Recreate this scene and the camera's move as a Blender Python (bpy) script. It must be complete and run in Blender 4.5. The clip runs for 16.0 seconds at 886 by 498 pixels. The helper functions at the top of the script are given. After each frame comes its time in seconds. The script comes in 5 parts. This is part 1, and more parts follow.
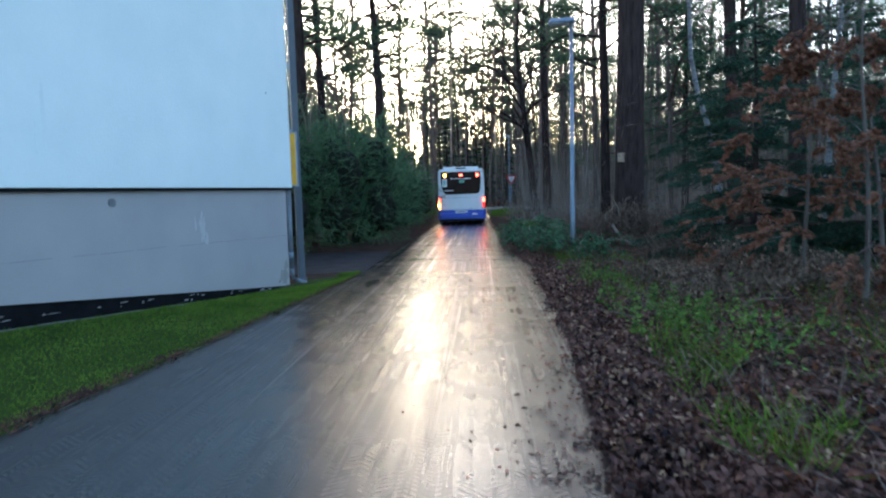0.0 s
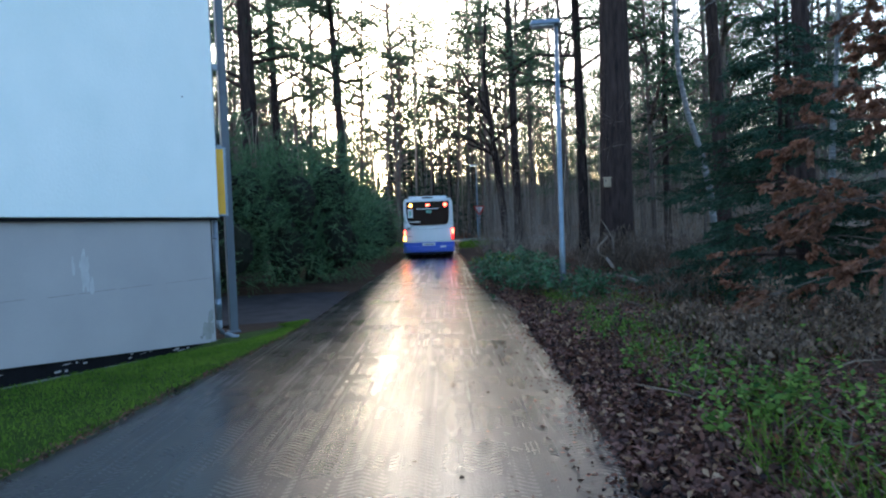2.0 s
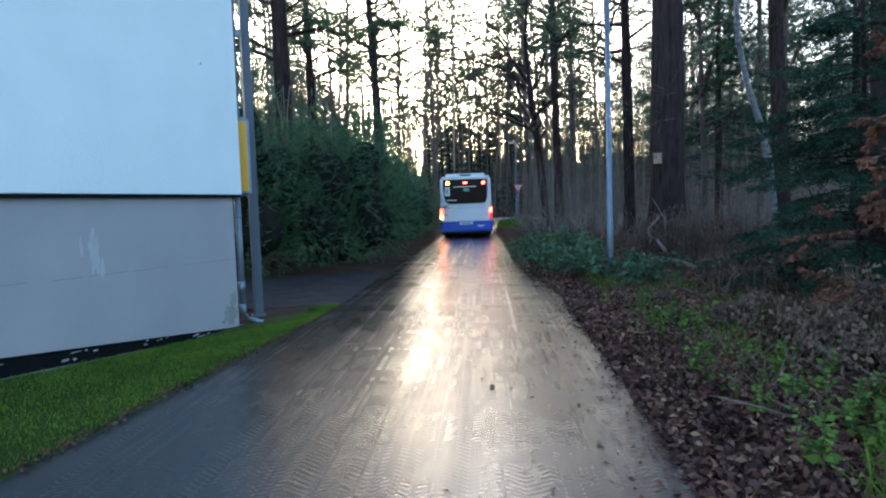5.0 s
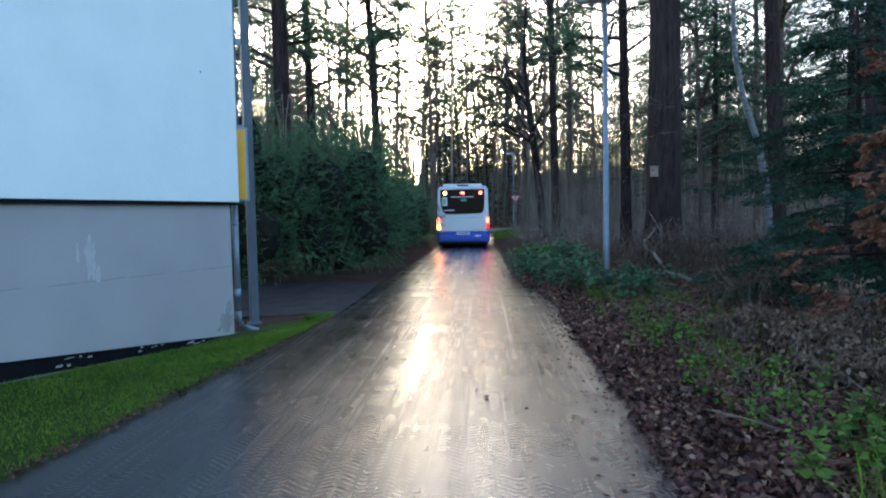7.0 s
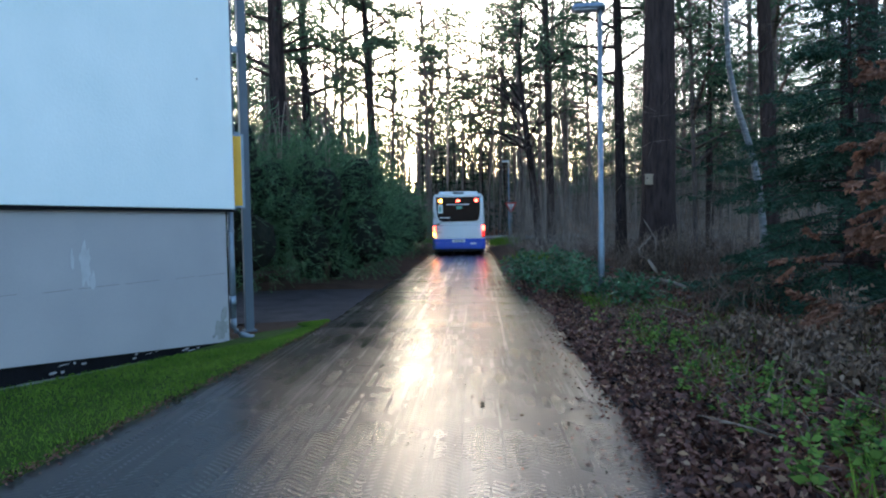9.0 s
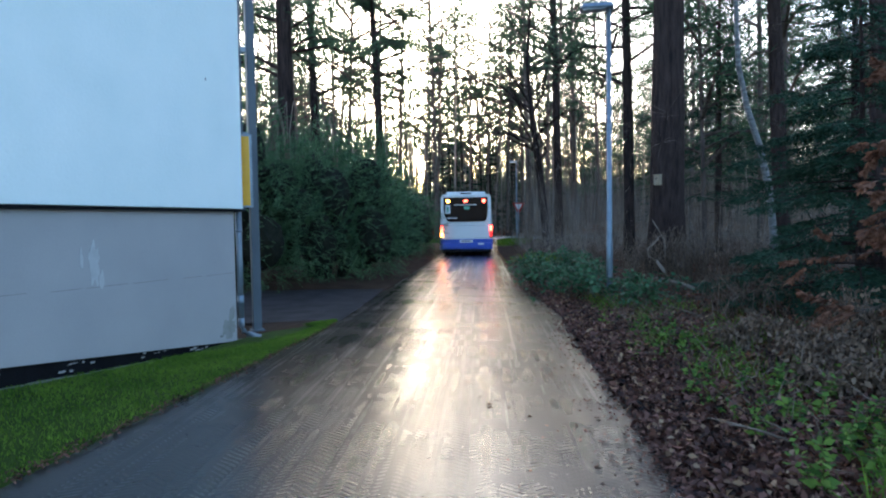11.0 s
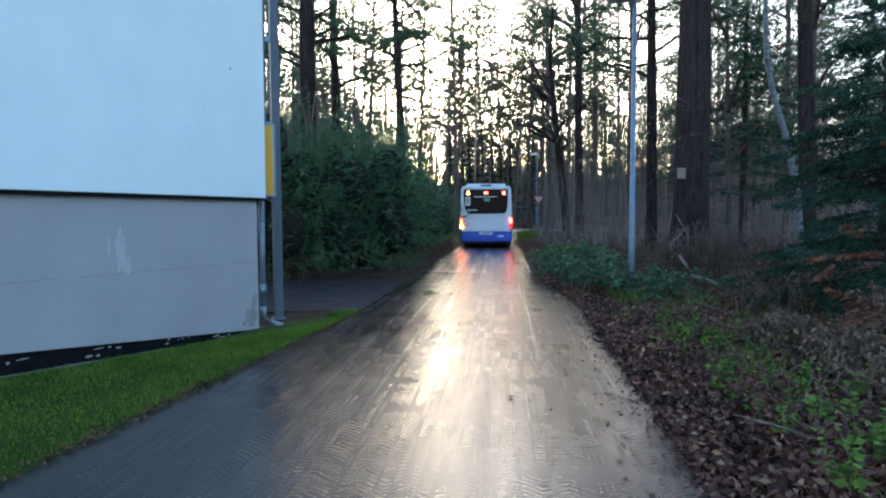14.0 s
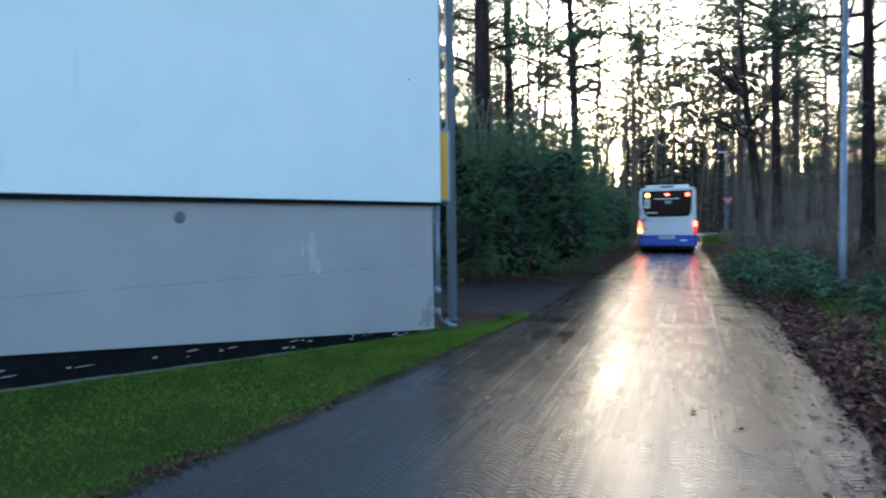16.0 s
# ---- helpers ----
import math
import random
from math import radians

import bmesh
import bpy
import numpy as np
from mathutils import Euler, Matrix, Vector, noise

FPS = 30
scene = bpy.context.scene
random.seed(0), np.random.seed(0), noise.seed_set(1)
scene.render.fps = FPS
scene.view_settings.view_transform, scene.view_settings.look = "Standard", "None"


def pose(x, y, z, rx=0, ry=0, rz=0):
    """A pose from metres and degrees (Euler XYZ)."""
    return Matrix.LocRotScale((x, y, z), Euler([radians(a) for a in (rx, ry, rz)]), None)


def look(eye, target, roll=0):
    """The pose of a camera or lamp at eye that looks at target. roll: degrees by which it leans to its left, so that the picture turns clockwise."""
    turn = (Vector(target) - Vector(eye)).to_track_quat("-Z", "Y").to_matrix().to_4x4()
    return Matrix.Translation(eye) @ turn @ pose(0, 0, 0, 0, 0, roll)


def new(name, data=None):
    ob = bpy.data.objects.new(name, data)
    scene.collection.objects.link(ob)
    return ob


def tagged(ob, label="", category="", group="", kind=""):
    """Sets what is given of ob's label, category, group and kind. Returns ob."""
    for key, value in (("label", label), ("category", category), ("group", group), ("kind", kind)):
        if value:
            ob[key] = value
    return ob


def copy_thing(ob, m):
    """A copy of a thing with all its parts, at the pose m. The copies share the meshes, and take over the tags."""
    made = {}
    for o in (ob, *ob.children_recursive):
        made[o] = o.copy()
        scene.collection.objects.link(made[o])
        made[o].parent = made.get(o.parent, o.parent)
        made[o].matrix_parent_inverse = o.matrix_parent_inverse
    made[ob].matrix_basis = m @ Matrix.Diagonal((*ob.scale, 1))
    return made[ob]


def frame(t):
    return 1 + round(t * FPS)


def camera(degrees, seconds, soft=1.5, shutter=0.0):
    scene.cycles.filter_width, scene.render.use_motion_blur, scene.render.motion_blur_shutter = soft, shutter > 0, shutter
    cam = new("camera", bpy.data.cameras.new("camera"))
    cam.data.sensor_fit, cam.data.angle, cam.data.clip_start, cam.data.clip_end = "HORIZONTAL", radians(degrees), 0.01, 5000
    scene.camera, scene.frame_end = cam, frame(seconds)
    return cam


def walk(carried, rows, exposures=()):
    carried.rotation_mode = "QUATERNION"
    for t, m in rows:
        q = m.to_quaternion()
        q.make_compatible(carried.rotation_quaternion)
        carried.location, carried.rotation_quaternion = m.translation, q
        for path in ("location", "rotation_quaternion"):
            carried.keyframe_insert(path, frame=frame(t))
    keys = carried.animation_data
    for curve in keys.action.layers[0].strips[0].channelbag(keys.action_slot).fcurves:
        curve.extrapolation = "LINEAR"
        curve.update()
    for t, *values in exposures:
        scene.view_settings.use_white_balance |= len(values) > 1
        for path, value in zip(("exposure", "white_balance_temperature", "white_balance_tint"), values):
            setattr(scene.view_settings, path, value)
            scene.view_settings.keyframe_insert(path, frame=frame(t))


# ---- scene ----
cam = camera(70.2, 16.0, 2.1, 0.5)
PATH = [
    (0, (0.169, -0.078, 1.692), (-0.162, 1.886, 1.517), -1.5),
    (0.5, (0.067, 0.593, 1.682), (-0.281, 2.559, 1.56), -1.1),
    (1, (-0.055, 1.269, 1.671), (-0.384, 3.239, 1.555), -2.3),
    (1.5, (-0.196, 1.83, 1.644), (-0.5, 3.806, 1.594), -1.8),
    (2, (-0.273, 2.371, 1.643), (-0.494, 4.358, 1.566), -2.1),
    (2.5, (-0.329, 2.753, 1.647), (-0.588, 4.733, 1.532), -1.5),
    (3, (-0.441, 2.985, 1.643), (-0.67, 4.97, 1.571), -3.0),
    (3.5, (-0.437, 3.109, 1.649), (-0.741, 5.082, 1.528), -2.1),
    (4, (-0.388, 3.161, 1.656), (-0.668, 5.138, 1.535), -2.3),
    (4.5, (-0.377, 3.171, 1.651), (-0.712, 5.137, 1.507), -2.0),
    (7, (-0.368, 3.154, 1.657), (-0.697, 5.123, 1.546), -1.1),
    (7.5, (-0.377, 3.145, 1.66), (-0.7, 5.116, 1.554), -1.0),
    (8, (-0.377, 3.148, 1.657), (-0.691, 5.121, 1.565), -1.0),
    (8.5, (-0.377, 3.144, 1.655), (-0.688, 5.118, 1.569), -1.1),
    (9, (-0.365, 3.139, 1.65), (-0.68, 5.112, 1.563), -1.0),
    (11.5, (-0.377, 3.157, 1.649), (-0.734, 5.123, 1.563), -0.8),
    (12, (-0.391, 3.154, 1.642), (-0.773, 5.114, 1.539), -0.7),
    (12.5, (-0.387, 3.16, 1.649), (-0.781, 5.118, 1.538), -0.6),
    (13, (-0.39, 3.157, 1.654), (-0.782, 5.115, 1.549), -0.5),
    (13.5, (-0.395, 3.163, 1.648), (-0.784, 5.122, 1.54), -0.4),
    (14, (-0.41, 3.161, 1.643), (-0.806, 5.118, 1.532), -0.2),
    (14.5, (-0.406, 3.159, 1.652), (-0.826, 5.111, 1.533), -0.2),
    (15, (-0.416, 3.147, 1.653), (-0.937, 5.075, 1.546), -0.4),
    (15.5, (-0.405, 3.19, 1.635), (-1.128, 5.052, 1.543), -0.7),
    (16, (-0.405, 3.225, 1.61), (-1.317, 5.003, 1.52), -0.8),
]
walk(cam, [(t, look(eye, target, roll)) for t, eye, target, roll in PATH], [(0, 2.55, 6300, 11), (16, 2.55, 6300, 11)])

# ---- world, sun, exposure ----
SUN_YAW, SUN_EL = 13.6, 11.5
world = bpy.data.worlds.new("world")
scene.world = world
world.use_nodes = True
wn = world.node_tree.nodes
sky = wn.new("ShaderNodeTexSky")
sky.sky_type = "NISHITA"
sky.sun_disc = False
sky.sun_elevation = radians(SUN_EL)
sky.sun_rotation = radians(-SUN_YAW)
sky.air_density, sky.dust_density, sky.ozone_density = 1.0, 2.6, 2.5
wn["Background"].inputs[1].default_value = 0.15
world.node_tree.links.new(sky.outputs[0], wn["Background"].inputs[0])

sun_data = bpy.data.lights.new("sun", "SUN")
sun_data.energy, sun_data.angle, sun_data.color = 0.2, radians(5), (1.0, 0.83, 0.62)
sun = new("sun", sun_data)
_d = Vector((-math.sin(radians(SUN_YAW)) * math.cos(radians(SUN_EL)), math.cos(radians(SUN_YAW)) * math.cos(radians(SUN_EL)), math.sin(radians(SUN_EL))))
sun.matrix_world = look(_d * 50, (0, 0, 0))


# ---- materials ----
def surface(name, c1, c2, rough=0.7, metal=0.0, scale=6.0, fine=60.0, bump=0.15, stretch=(1, 1, 1), rough2=None, dist=0.01,
            vary=0.0, random_by="", translucent=0.0):
    """Two-scale mottled surface: colour between c1 and c2, roughness variation, fine relief."""
    m = bpy.data.materials.new(name)
    m.use_nodes = True
    nt = m.node_tree
    n, l = nt.nodes, nt.links
    b = n["Principled BSDF"]
    co = n.new("ShaderNodeTexCoord")
    mp = n.new("ShaderNodeMapping")
    mp.inputs["Scale"].default_value = stretch
    l.new(co.outputs["Object"], mp.inputs[0])
    n1, n2 = n.new("ShaderNodeTexNoise"), n.new("ShaderNodeTexNoise")
    n1.inputs["Scale"].default_value, n1.inputs["Detail"].default_value = scale, 5
    n2.inputs["Scale"].default_value, n2.inputs["Detail"].default_value = fine, 3
    for k in (n1, n2):
        l.new(mp.outputs[0], k.inputs["Vector"])
    mx = n.new("ShaderNodeMath")
    mx.operation = "MULTIPLY_ADD"
    l.new(n2.outputs[0], mx.inputs[0])
    mx.inputs[1].default_value = 0.5
    hf = n.new("ShaderNodeMath")
    hf.operation = "MULTIPLY_ADD"
    l.new(n1.outputs[0], hf.inputs[0])
    hf.inputs[1].default_value, hf.inputs[2].default_value = 1.6, -0.55
    l.new(hf.outputs[0], mx.inputs[2])
    fac = mx.outputs[0]
    if random_by:
        src = n.new("ShaderNodeObjectInfo" if random_by == "object" else "ShaderNodeNewGeometry")
        ad = n.new("ShaderNodeMath")
        ad.operation = "MULTIPLY_ADD"
        l.new(src.outputs["Random" if random_by == "object" else "Random Per Island"], ad.inputs[0])
        ad.inputs[1].default_value = vary
        sb = n.new("ShaderNodeMath")
        sb.operation = "ADD"
        l.new(fac, sb.inputs[0])
        sb.inputs[1].default_value = -vary / 2
        l.new(sb.outputs[0], ad.inputs[2])
        fac = ad.outputs[0]
    cr = n.new("ShaderNodeMix")
    cr.data_type = "RGBA"
    l.new(fac, cr.inputs["Factor"])
    cr.inputs["A"].default_value, cr.inputs["B"].default_value = (*c1, 1), (*c2, 1)
    l.new(cr.outputs["Result"], b.inputs["Base Color"])
    b.inputs["Metallic"].default_value = metal
    if rough2 is None:
        b.inputs["Roughness"].default_value = rough
    else:
        rr = n.new("ShaderNodeMapRange")
        l.new(n1.outputs[0], rr.inputs[0])
        rr.inputs[1].default_value, rr.inputs[2].default_value = 0.35, 0.65
        rr.inputs[3].default_value, rr.inputs[4].default_value = rough, rough2
        l.new(rr.outputs[0], b.inputs["Roughness"])
    if bump:
        bp = n.new("ShaderNodeBump")
        bp.inputs["Strength"].default_value, bp.inputs["Distance"].default_value = bump, dist
        l.new(n2.outputs[0], bp.inputs["Height"])
        l.new(bp.outputs[0], b.inputs["Normal"])
    if translucent:
        tr = n.new("ShaderNodeBsdfTranslucent")
        l.new(cr.outputs["Result"], tr.inputs[0])
        ms = n.new("ShaderNodeMixShader")
        ms.inputs[0].default_value = translucent
        l.new(b.outputs[0], ms.inputs[1])
        l.new(tr.outputs[0], ms.inputs[2])
        l.new(ms.outputs[0], n["Material Output"].inputs[0])
    return m


def glow(name, colour, strength):
    m = bpy.data.materials.new(name)
    m.use_nodes = True
    b = m.node_tree.nodes["Principled BSDF"]
    b.inputs["Base Color"].default_value = (*colour, 1)
    b.inputs["Emission Color"].default_value = (*colour, 1)
    b.inputs["Emission Strength"].default_value = strength
    b.inputs["Roughness"].default_value = 0.2
    return m


M = dict(
    soil=surface("forest_floor", (0.018, 0.011, 0.008), (0.075, 0.042, 0.026), 0.9, scale=1.2, fine=18, bump=0.8, dist=0.04),
    lawn=surface("lawn_soil", (0.018, 0.036, 0.006), (0.045, 0.075, 0.012), 0.95, scale=2.0, fine=50, bump=0.6, dist=0.02),
    blade=surface("grass_blade", (0.034, 0.095, 0.01), (0.17, 0.27, 0.034), 0.75, scale=1.3, fine=9, bump=0, vary=0.7, random_by="island", translucent=0.25),
    path=surface("damp_path", (0.012, 0.011, 0.012), (0.05, 0.045, 0.048), 0.75, scale=2.2, fine=24, bump=0.8, rough2=0.7),
    road=surface("far_road", (0.05, 0.05, 0.055), (0.08, 0.08, 0.085), 0.25, scale=0.8, fine=30, bump=0.2, rough2=0.5),
    kerb=surface("kerb_stone", (0.25, 0.24, 0.23), (0.4, 0.39, 0.37), 0.8, scale=3, fine=40),
    white=surface("white_render", (0.74, 0.83, 0.805), (0.84, 0.90, 0.875), 0.85, scale=1.3, fine=28, bump=0.5, dist=0.008),
    plinth=surface("grey_plinth_paint", (0.33, 0.32, 0.32), (0.40, 0.385, 0.38), 0.75, scale=1.1, fine=45, bump=0.25, dist=0.005),
    strip=surface("black_bitumen_and_shadow", (0.003, 0.003, 0.004), (0.010, 0.010, 0.012), 0.8, scale=5, fine=40, bump=0.6),
    chip=surface("flaked_render", (0.22, 0.22, 0.22), (0.40, 0.39, 0.38), 0.85, scale=20, fine=60),
    rain=surface("rain_marked_render", (0.70, 0.79, 0.77), (0.83, 0.895, 0.87), 0.85, scale=3, fine=28, bump=0.4, dist=0.008),
    stain=surface("pale_stain", (0.37, 0.37, 0.37), (0.50, 0.51, 0.51), 0.8, scale=6, fine=60),
    moss=surface("algae_stain", (0.22, 0.225, 0.20), (0.33, 0.325, 0.31), 0.9, scale=9, fine=50),
    joint=surface("dark_joint", (0.15, 0.15, 0.15), (0.25, 0.25, 0.25), 0.9, scale=9, fine=50),
    zinc=surface("galvanised_steel", (0.14, 0.19, 0.235), (0.23, 0.285, 0.335), 0.45, metal=0.6, scale=9, fine=70, bump=0.08),
    pipe=surface("grey_pipe_paint", (0.13, 0.165, 0.195), (0.20, 0.24, 0.275), 0.4, metal=0.3, scale=8, fine=60, bump=0.05),
    concrete=surface("concrete", (0.10, 0.10, 0.09), (0.22, 0.21, 0.19), 0.85, scale=5, fine=50, bump=0.4),
    yellow=surface("yellow_sign", (0.60, 0.30, 0.008), (0.70, 0.37, 0.012), 0.4, scale=4, fine=30, bump=0),
    # woodland pines: paler than the near pine bark, haze put into the colour
    woodbark=surface("hazed_pine_bark", (0.06, 0.046, 0.04), (0.21, 0.155, 0.13), 0.95, scale=9, fine=30, bump=0.7, dist=0.03, stretch=(1, 1, 0.16), vary=0.5, random_by="object"),
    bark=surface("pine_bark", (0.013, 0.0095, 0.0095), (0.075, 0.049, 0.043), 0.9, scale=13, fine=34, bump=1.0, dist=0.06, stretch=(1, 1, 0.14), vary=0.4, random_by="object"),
    greybark=surface("grey_bark", (0.06, 0.05, 0.042), (0.17, 0.145, 0.125), 0.9, scale=6, fine=25, bump=0.7, dist=0.03, stretch=(1, 1, 0.25), vary=0.5, random_by="island"),
    birch=surface("birch_bark", (0.03, 0.03, 0.03), (0.25, 0.25, 0.245), 0.7, scale=7, fine=30, bump=0.3, stretch=(0.5, 0.5, 2.2)),
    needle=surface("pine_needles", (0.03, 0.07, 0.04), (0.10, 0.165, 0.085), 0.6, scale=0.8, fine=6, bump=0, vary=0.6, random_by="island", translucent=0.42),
    spruce=surface("spruce_needles", (0.012, 0.035, 0.022), (0.04, 0.085, 0.05), 0.6, scale=1.0, fine=7, bump=0, vary=0.6, random_by="island", translucent=0.12),
    yew=surface("shrub_sprays", (0.015, 0.055, 0.028), (0.15, 0.26, 0.13), 0.7, scale=1.1, fine=8, bump=0, vary=0.7, random_by="island", translucent=0.2),
    # near-black: shrub stems and the shade painted inside the bushes
    core=surface("shaded_shrub_wood", (0.01, 0.014, 0.01), (0.03, 0.03, 0.022), 0.95, scale=5, fine=30, bump=0.8, dist=0.05),
    beech=surface("beech_leaves", (0.10, 0.047, 0.03), (0.34, 0.165, 0.105), 0.6, scale=1.5, fine=8, bump=0, vary=0.8, random_by="island", translucent=0.3),
    litter=surface("leaf_litter", (0.010, 0.007, 0.007), (0.21, 0.095, 0.07), 0.5, scale=2, fine=9, bump=0, vary=0.9, random_by="island"),
    dead=surface("withered_leaves", (0.04, 0.027, 0.019), (0.32, 0.215, 0.15), 0.8, scale=2, fine=9, bump=0, vary=0.8, random_by="island", translucent=0.15),
    weed=surface("weed_leaves", (0.024, 0.07, 0.018), (0.19, 0.30, 0.06), 0.75, scale=2, fine=9, bump=0, vary=0.8, random_by="island", translucent=0.25),
    ivy=surface("ivy_leaves", (0.022, 0.066, 0.034), (0.09, 0.20, 0.09), 0.55, scale=2, fine=9, bump=0, vary=0.8, random_by="island", translucent=0.1),
    twig=surface("dry_twigs", (0.065, 0.046, 0.036), (0.25, 0.185, 0.14), 0.9, scale=5, fine=30, bump=0.2, vary=0.5, random_by="island"),
    # distant bark lightened in its colour to stand in for haze
    farbark=surface("hazed_far_bark", (0.15, 0.12, 0.105), (0.40, 0.32, 0.27), 0.95, scale=2, fine=9, bump=0, stretch=(1, 1, 0.2), vary=0.9, random_by="island"),
    post=surface("dull_steel", (0.06, 0.08, 0.10), (0.10, 0.125, 0.15), 0.55, metal=0.2, scale=5, fine=50, bump=0.1, stretch=(1, 1, 0.2)),
    tan=surface("pale_leaves", (0.14, 0.07, 0.045), (0.42, 0.27, 0.17), 0.8, scale=2, fine=9, bump=0, vary=0.9, random_by="island", translucent=0.2),
    rust=surface("rust_leaves", (0.03, 0.012, 0.008), (0.20, 0.075, 0.038), 0.75, scale=2, fine=9, bump=0, vary=0.9, random_by="island"),
    brush=surface("undergrowth_twigs", (0.12, 0.092, 0.075), (0.34, 0.27, 0.22), 0.95, scale=1.5, fine=9, bump=0, vary=0.8, random_by="island"),
    # needles of the far crowns, lighter than near ones to paint haze
    farneedle=surface("hazed_far_needles", (0.05, 0.08, 0.05), (0.16, 0.19, 0.12), 0.8, scale=0.4, fine=3, bump=0, vary=0.7, random_by="island", translucent=0.25),
    joint_line=surface("plaster_joint", (0.22, 0.21, 0.21), (0.29, 0.28, 0.28), 0.9, scale=9, fine=50),
    far=surface("distant_woods", (0.07, 0.058, 0.05), (0.2, 0.165, 0.14), 0.95, scale=0.12, fine=1.5, bump=0, stretch=(1, 1, 0.12)),
    coach_white=surface("bus_white_paint", (0.68, 0.7, 0.71), (0.76, 0.77, 0.77), 0.3, scale=2, fine=20, bump=0),
    coach_blue=surface("bus_blue_paint", (0.01, 0.06, 0.42), (0.015, 0.09, 0.52), 0.3, scale=2, fine=20, bump=0),
    black=surface("black_rubber", (0.012, 0.012, 0.012), (0.03, 0.03, 0.03), 0.7, scale=9, fine=40, bump=0.1),
    glass=surface("dark_bus_glass", (0.006, 0.007, 0.008), (0.012, 0.013, 0.014), 0.08, scale=2, fine=20, bump=0),
    paper=surface("white_print", (0.6, 0.62, 0.6), (0.75, 0.76, 0.75), 0.6, scale=5, fine=40, bump=0),
    green=surface("green_print", (0.1, 0.3, 0.22), (0.15, 0.4, 0.3), 0.6, scale=5, fine=40, bump=0),
    red=surface("red_sign", (0.45, 0.02, 0.015), (0.55, 0.03, 0.02), 0.5, scale=5, fine=40, bump=0),
    wood=surface("nest_box_wood", (0.28, 0.2, 0.13), (0.42, 0.32, 0.22), 0.8, scale=6, fine=40, bump=0.3),
    lens=surface("lamp_cover", (0.5, 0.52, 0.53), (0.62, 0.63, 0.63), 0.3, scale=4, fine=30, bump=0),
    tail=glow("tail_light", (1.0, 0.05, 0.03), 4.5),
    amber=glow("indicator", (1.0, 0.32, 0.04), 6.0),
    dim=glow("tail_lens", (0.55, 0.02, 0.02), 0.6),
)


def wet_lane():
    """Wet asphalt: film of water with dull dry-ish patches, long tyre tracks and fine tread marks."""
    m = bpy.data.materials.new("wet_asphalt")
    m.use_nodes = True
    nt = m.node_tree
    n, l = nt.nodes, nt.links
    b = n["Principled BSDF"]
    co = n.new("ShaderNodeTexCoord")

    def noise_tex(scale, stretch, detail=4):
        mp = n.new("ShaderNodeMapping")
        mp.inputs["Scale"].default_value = stretch
        l.new(co.outputs["Object"], mp.inputs[0])
        k = n.new("ShaderNodeTexNoise")
        k.inputs["Scale"].default_value, k.inputs["Detail"].default_value = scale, detail
        l.new(mp.outputs[0], k.inputs["Vector"])
        return k.outputs[0]

    def ranged(v, a, c, lo, hi):
        r = n.new("ShaderNodeMapRange")
        l.new(v, r.inputs[0])
        for i, q in enumerate((a, c, lo, hi)):
            r.inputs[i + 1].default_value = q
        return r.outputs[0]

    def mixed(op, a, c):
        k = n.new("ShaderNodeMath")
        k.operation = op
        for i, q in enumerate((a, c)):
            if isinstance(q, float):
                k.inputs[i].default_value = q
            else:
                l.new(q, k.inputs[i])
        return k.outputs[0]

    # across: distance over the lane, following its slant; along: distance down the lane
    sep = n.new("ShaderNodeSeparateXYZ")
    l.new(co.outputs["Object"], sep.inputs[0])
    along = sep.outputs[1]
    across = mixed("ADD", sep.outputs[0], mixed("MULTIPLY", along, 0.105))
    lanes = n.new("ShaderNodeCombineXYZ")
    l.new(across, lanes.inputs[0])
    l.new(along, lanes.inputs[1])

    def lane_noise(scale, stretch, detail=3):
        mp = n.new("ShaderNodeMapping")
        mp.inputs["Scale"].default_value = stretch
        l.new(lanes.outputs[0], mp.inputs[0])
        k = n.new("ShaderNodeTexNoise")
        k.inputs["Scale"].default_value, k.inputs["Detail"].default_value = scale, detail
        l.new(mp.outputs[0], k.inputs["Vector"])
        return k.outputs[0]

    tracks = lane_noise(1.0, (3.4, 0.06, 1), 3)          # broad wheel tracks
    scratches = lane_noise(1.0, (17.0, 0.16, 1), 2)      # narrow rolled lines inside them
    sheets = lane_noise(1.0, (0.45, 1.5, 1), 4)          # thin sheets of standing water across the lane
    patches = lane_noise(1.0, (1.1, 0.45, 1), 4)
    grain = noise_tex(90, (1, 1, 1), 2)
    vor = n.new("ShaderNodeTexVoronoi")
    vor.inputs["Scale"].default_value = 60
    l.new(co.outputs["Object"], vor.inputs["Vector"])
    # tread blocks: ribs across each track, bent into chevrons
    fold = mixed("PINGPONG", across, 0.16)
    wobble = mixed("MULTIPLY", noise_tex(2.2, (1, 1, 1), 2), 0.07)
    ribs = mixed("SINE", mixed("MULTIPLY", mixed("ADD", mixed("ADD", along, mixed("MULTIPLY", fold, 0.6)), wobble), 110.0), 0.0)
    gaps = mixed("SINE", mixed("MULTIPLY", mixed("ADD", across, mixed("MULTIPLY", wobble, 0.3)), 95.0), 0.0)
    worn = ranged(mixed("ADD", mixed("MULTIPLY", tracks, 0.6), mixed("MULTIPLY", patches, 0.4)), 0.40, 0.60, 0.0, 1.0)
    tread = mixed("MULTIPLY", mixed("MULTIPLY", ranged(ribs, -0.4, 0.7, 0.0, 1.0), ranged(gaps, -0.9, 0.1, 0.75, 1.0)), worn)
    rough = mixed("ADD", ranged(sheets, 0.3, 0.7, 0.24, 0.295), ranged(tracks, 0.3, 0.7, -0.015, 0.035))
    rough = mixed("ADD", rough, mixed("MULTIPLY", ranged(scratches, 0.50, 0.66, -0.01, 0.05), worn))
    rough = mixed("ADD", rough, mixed("MULTIPLY", tread, 0.05))
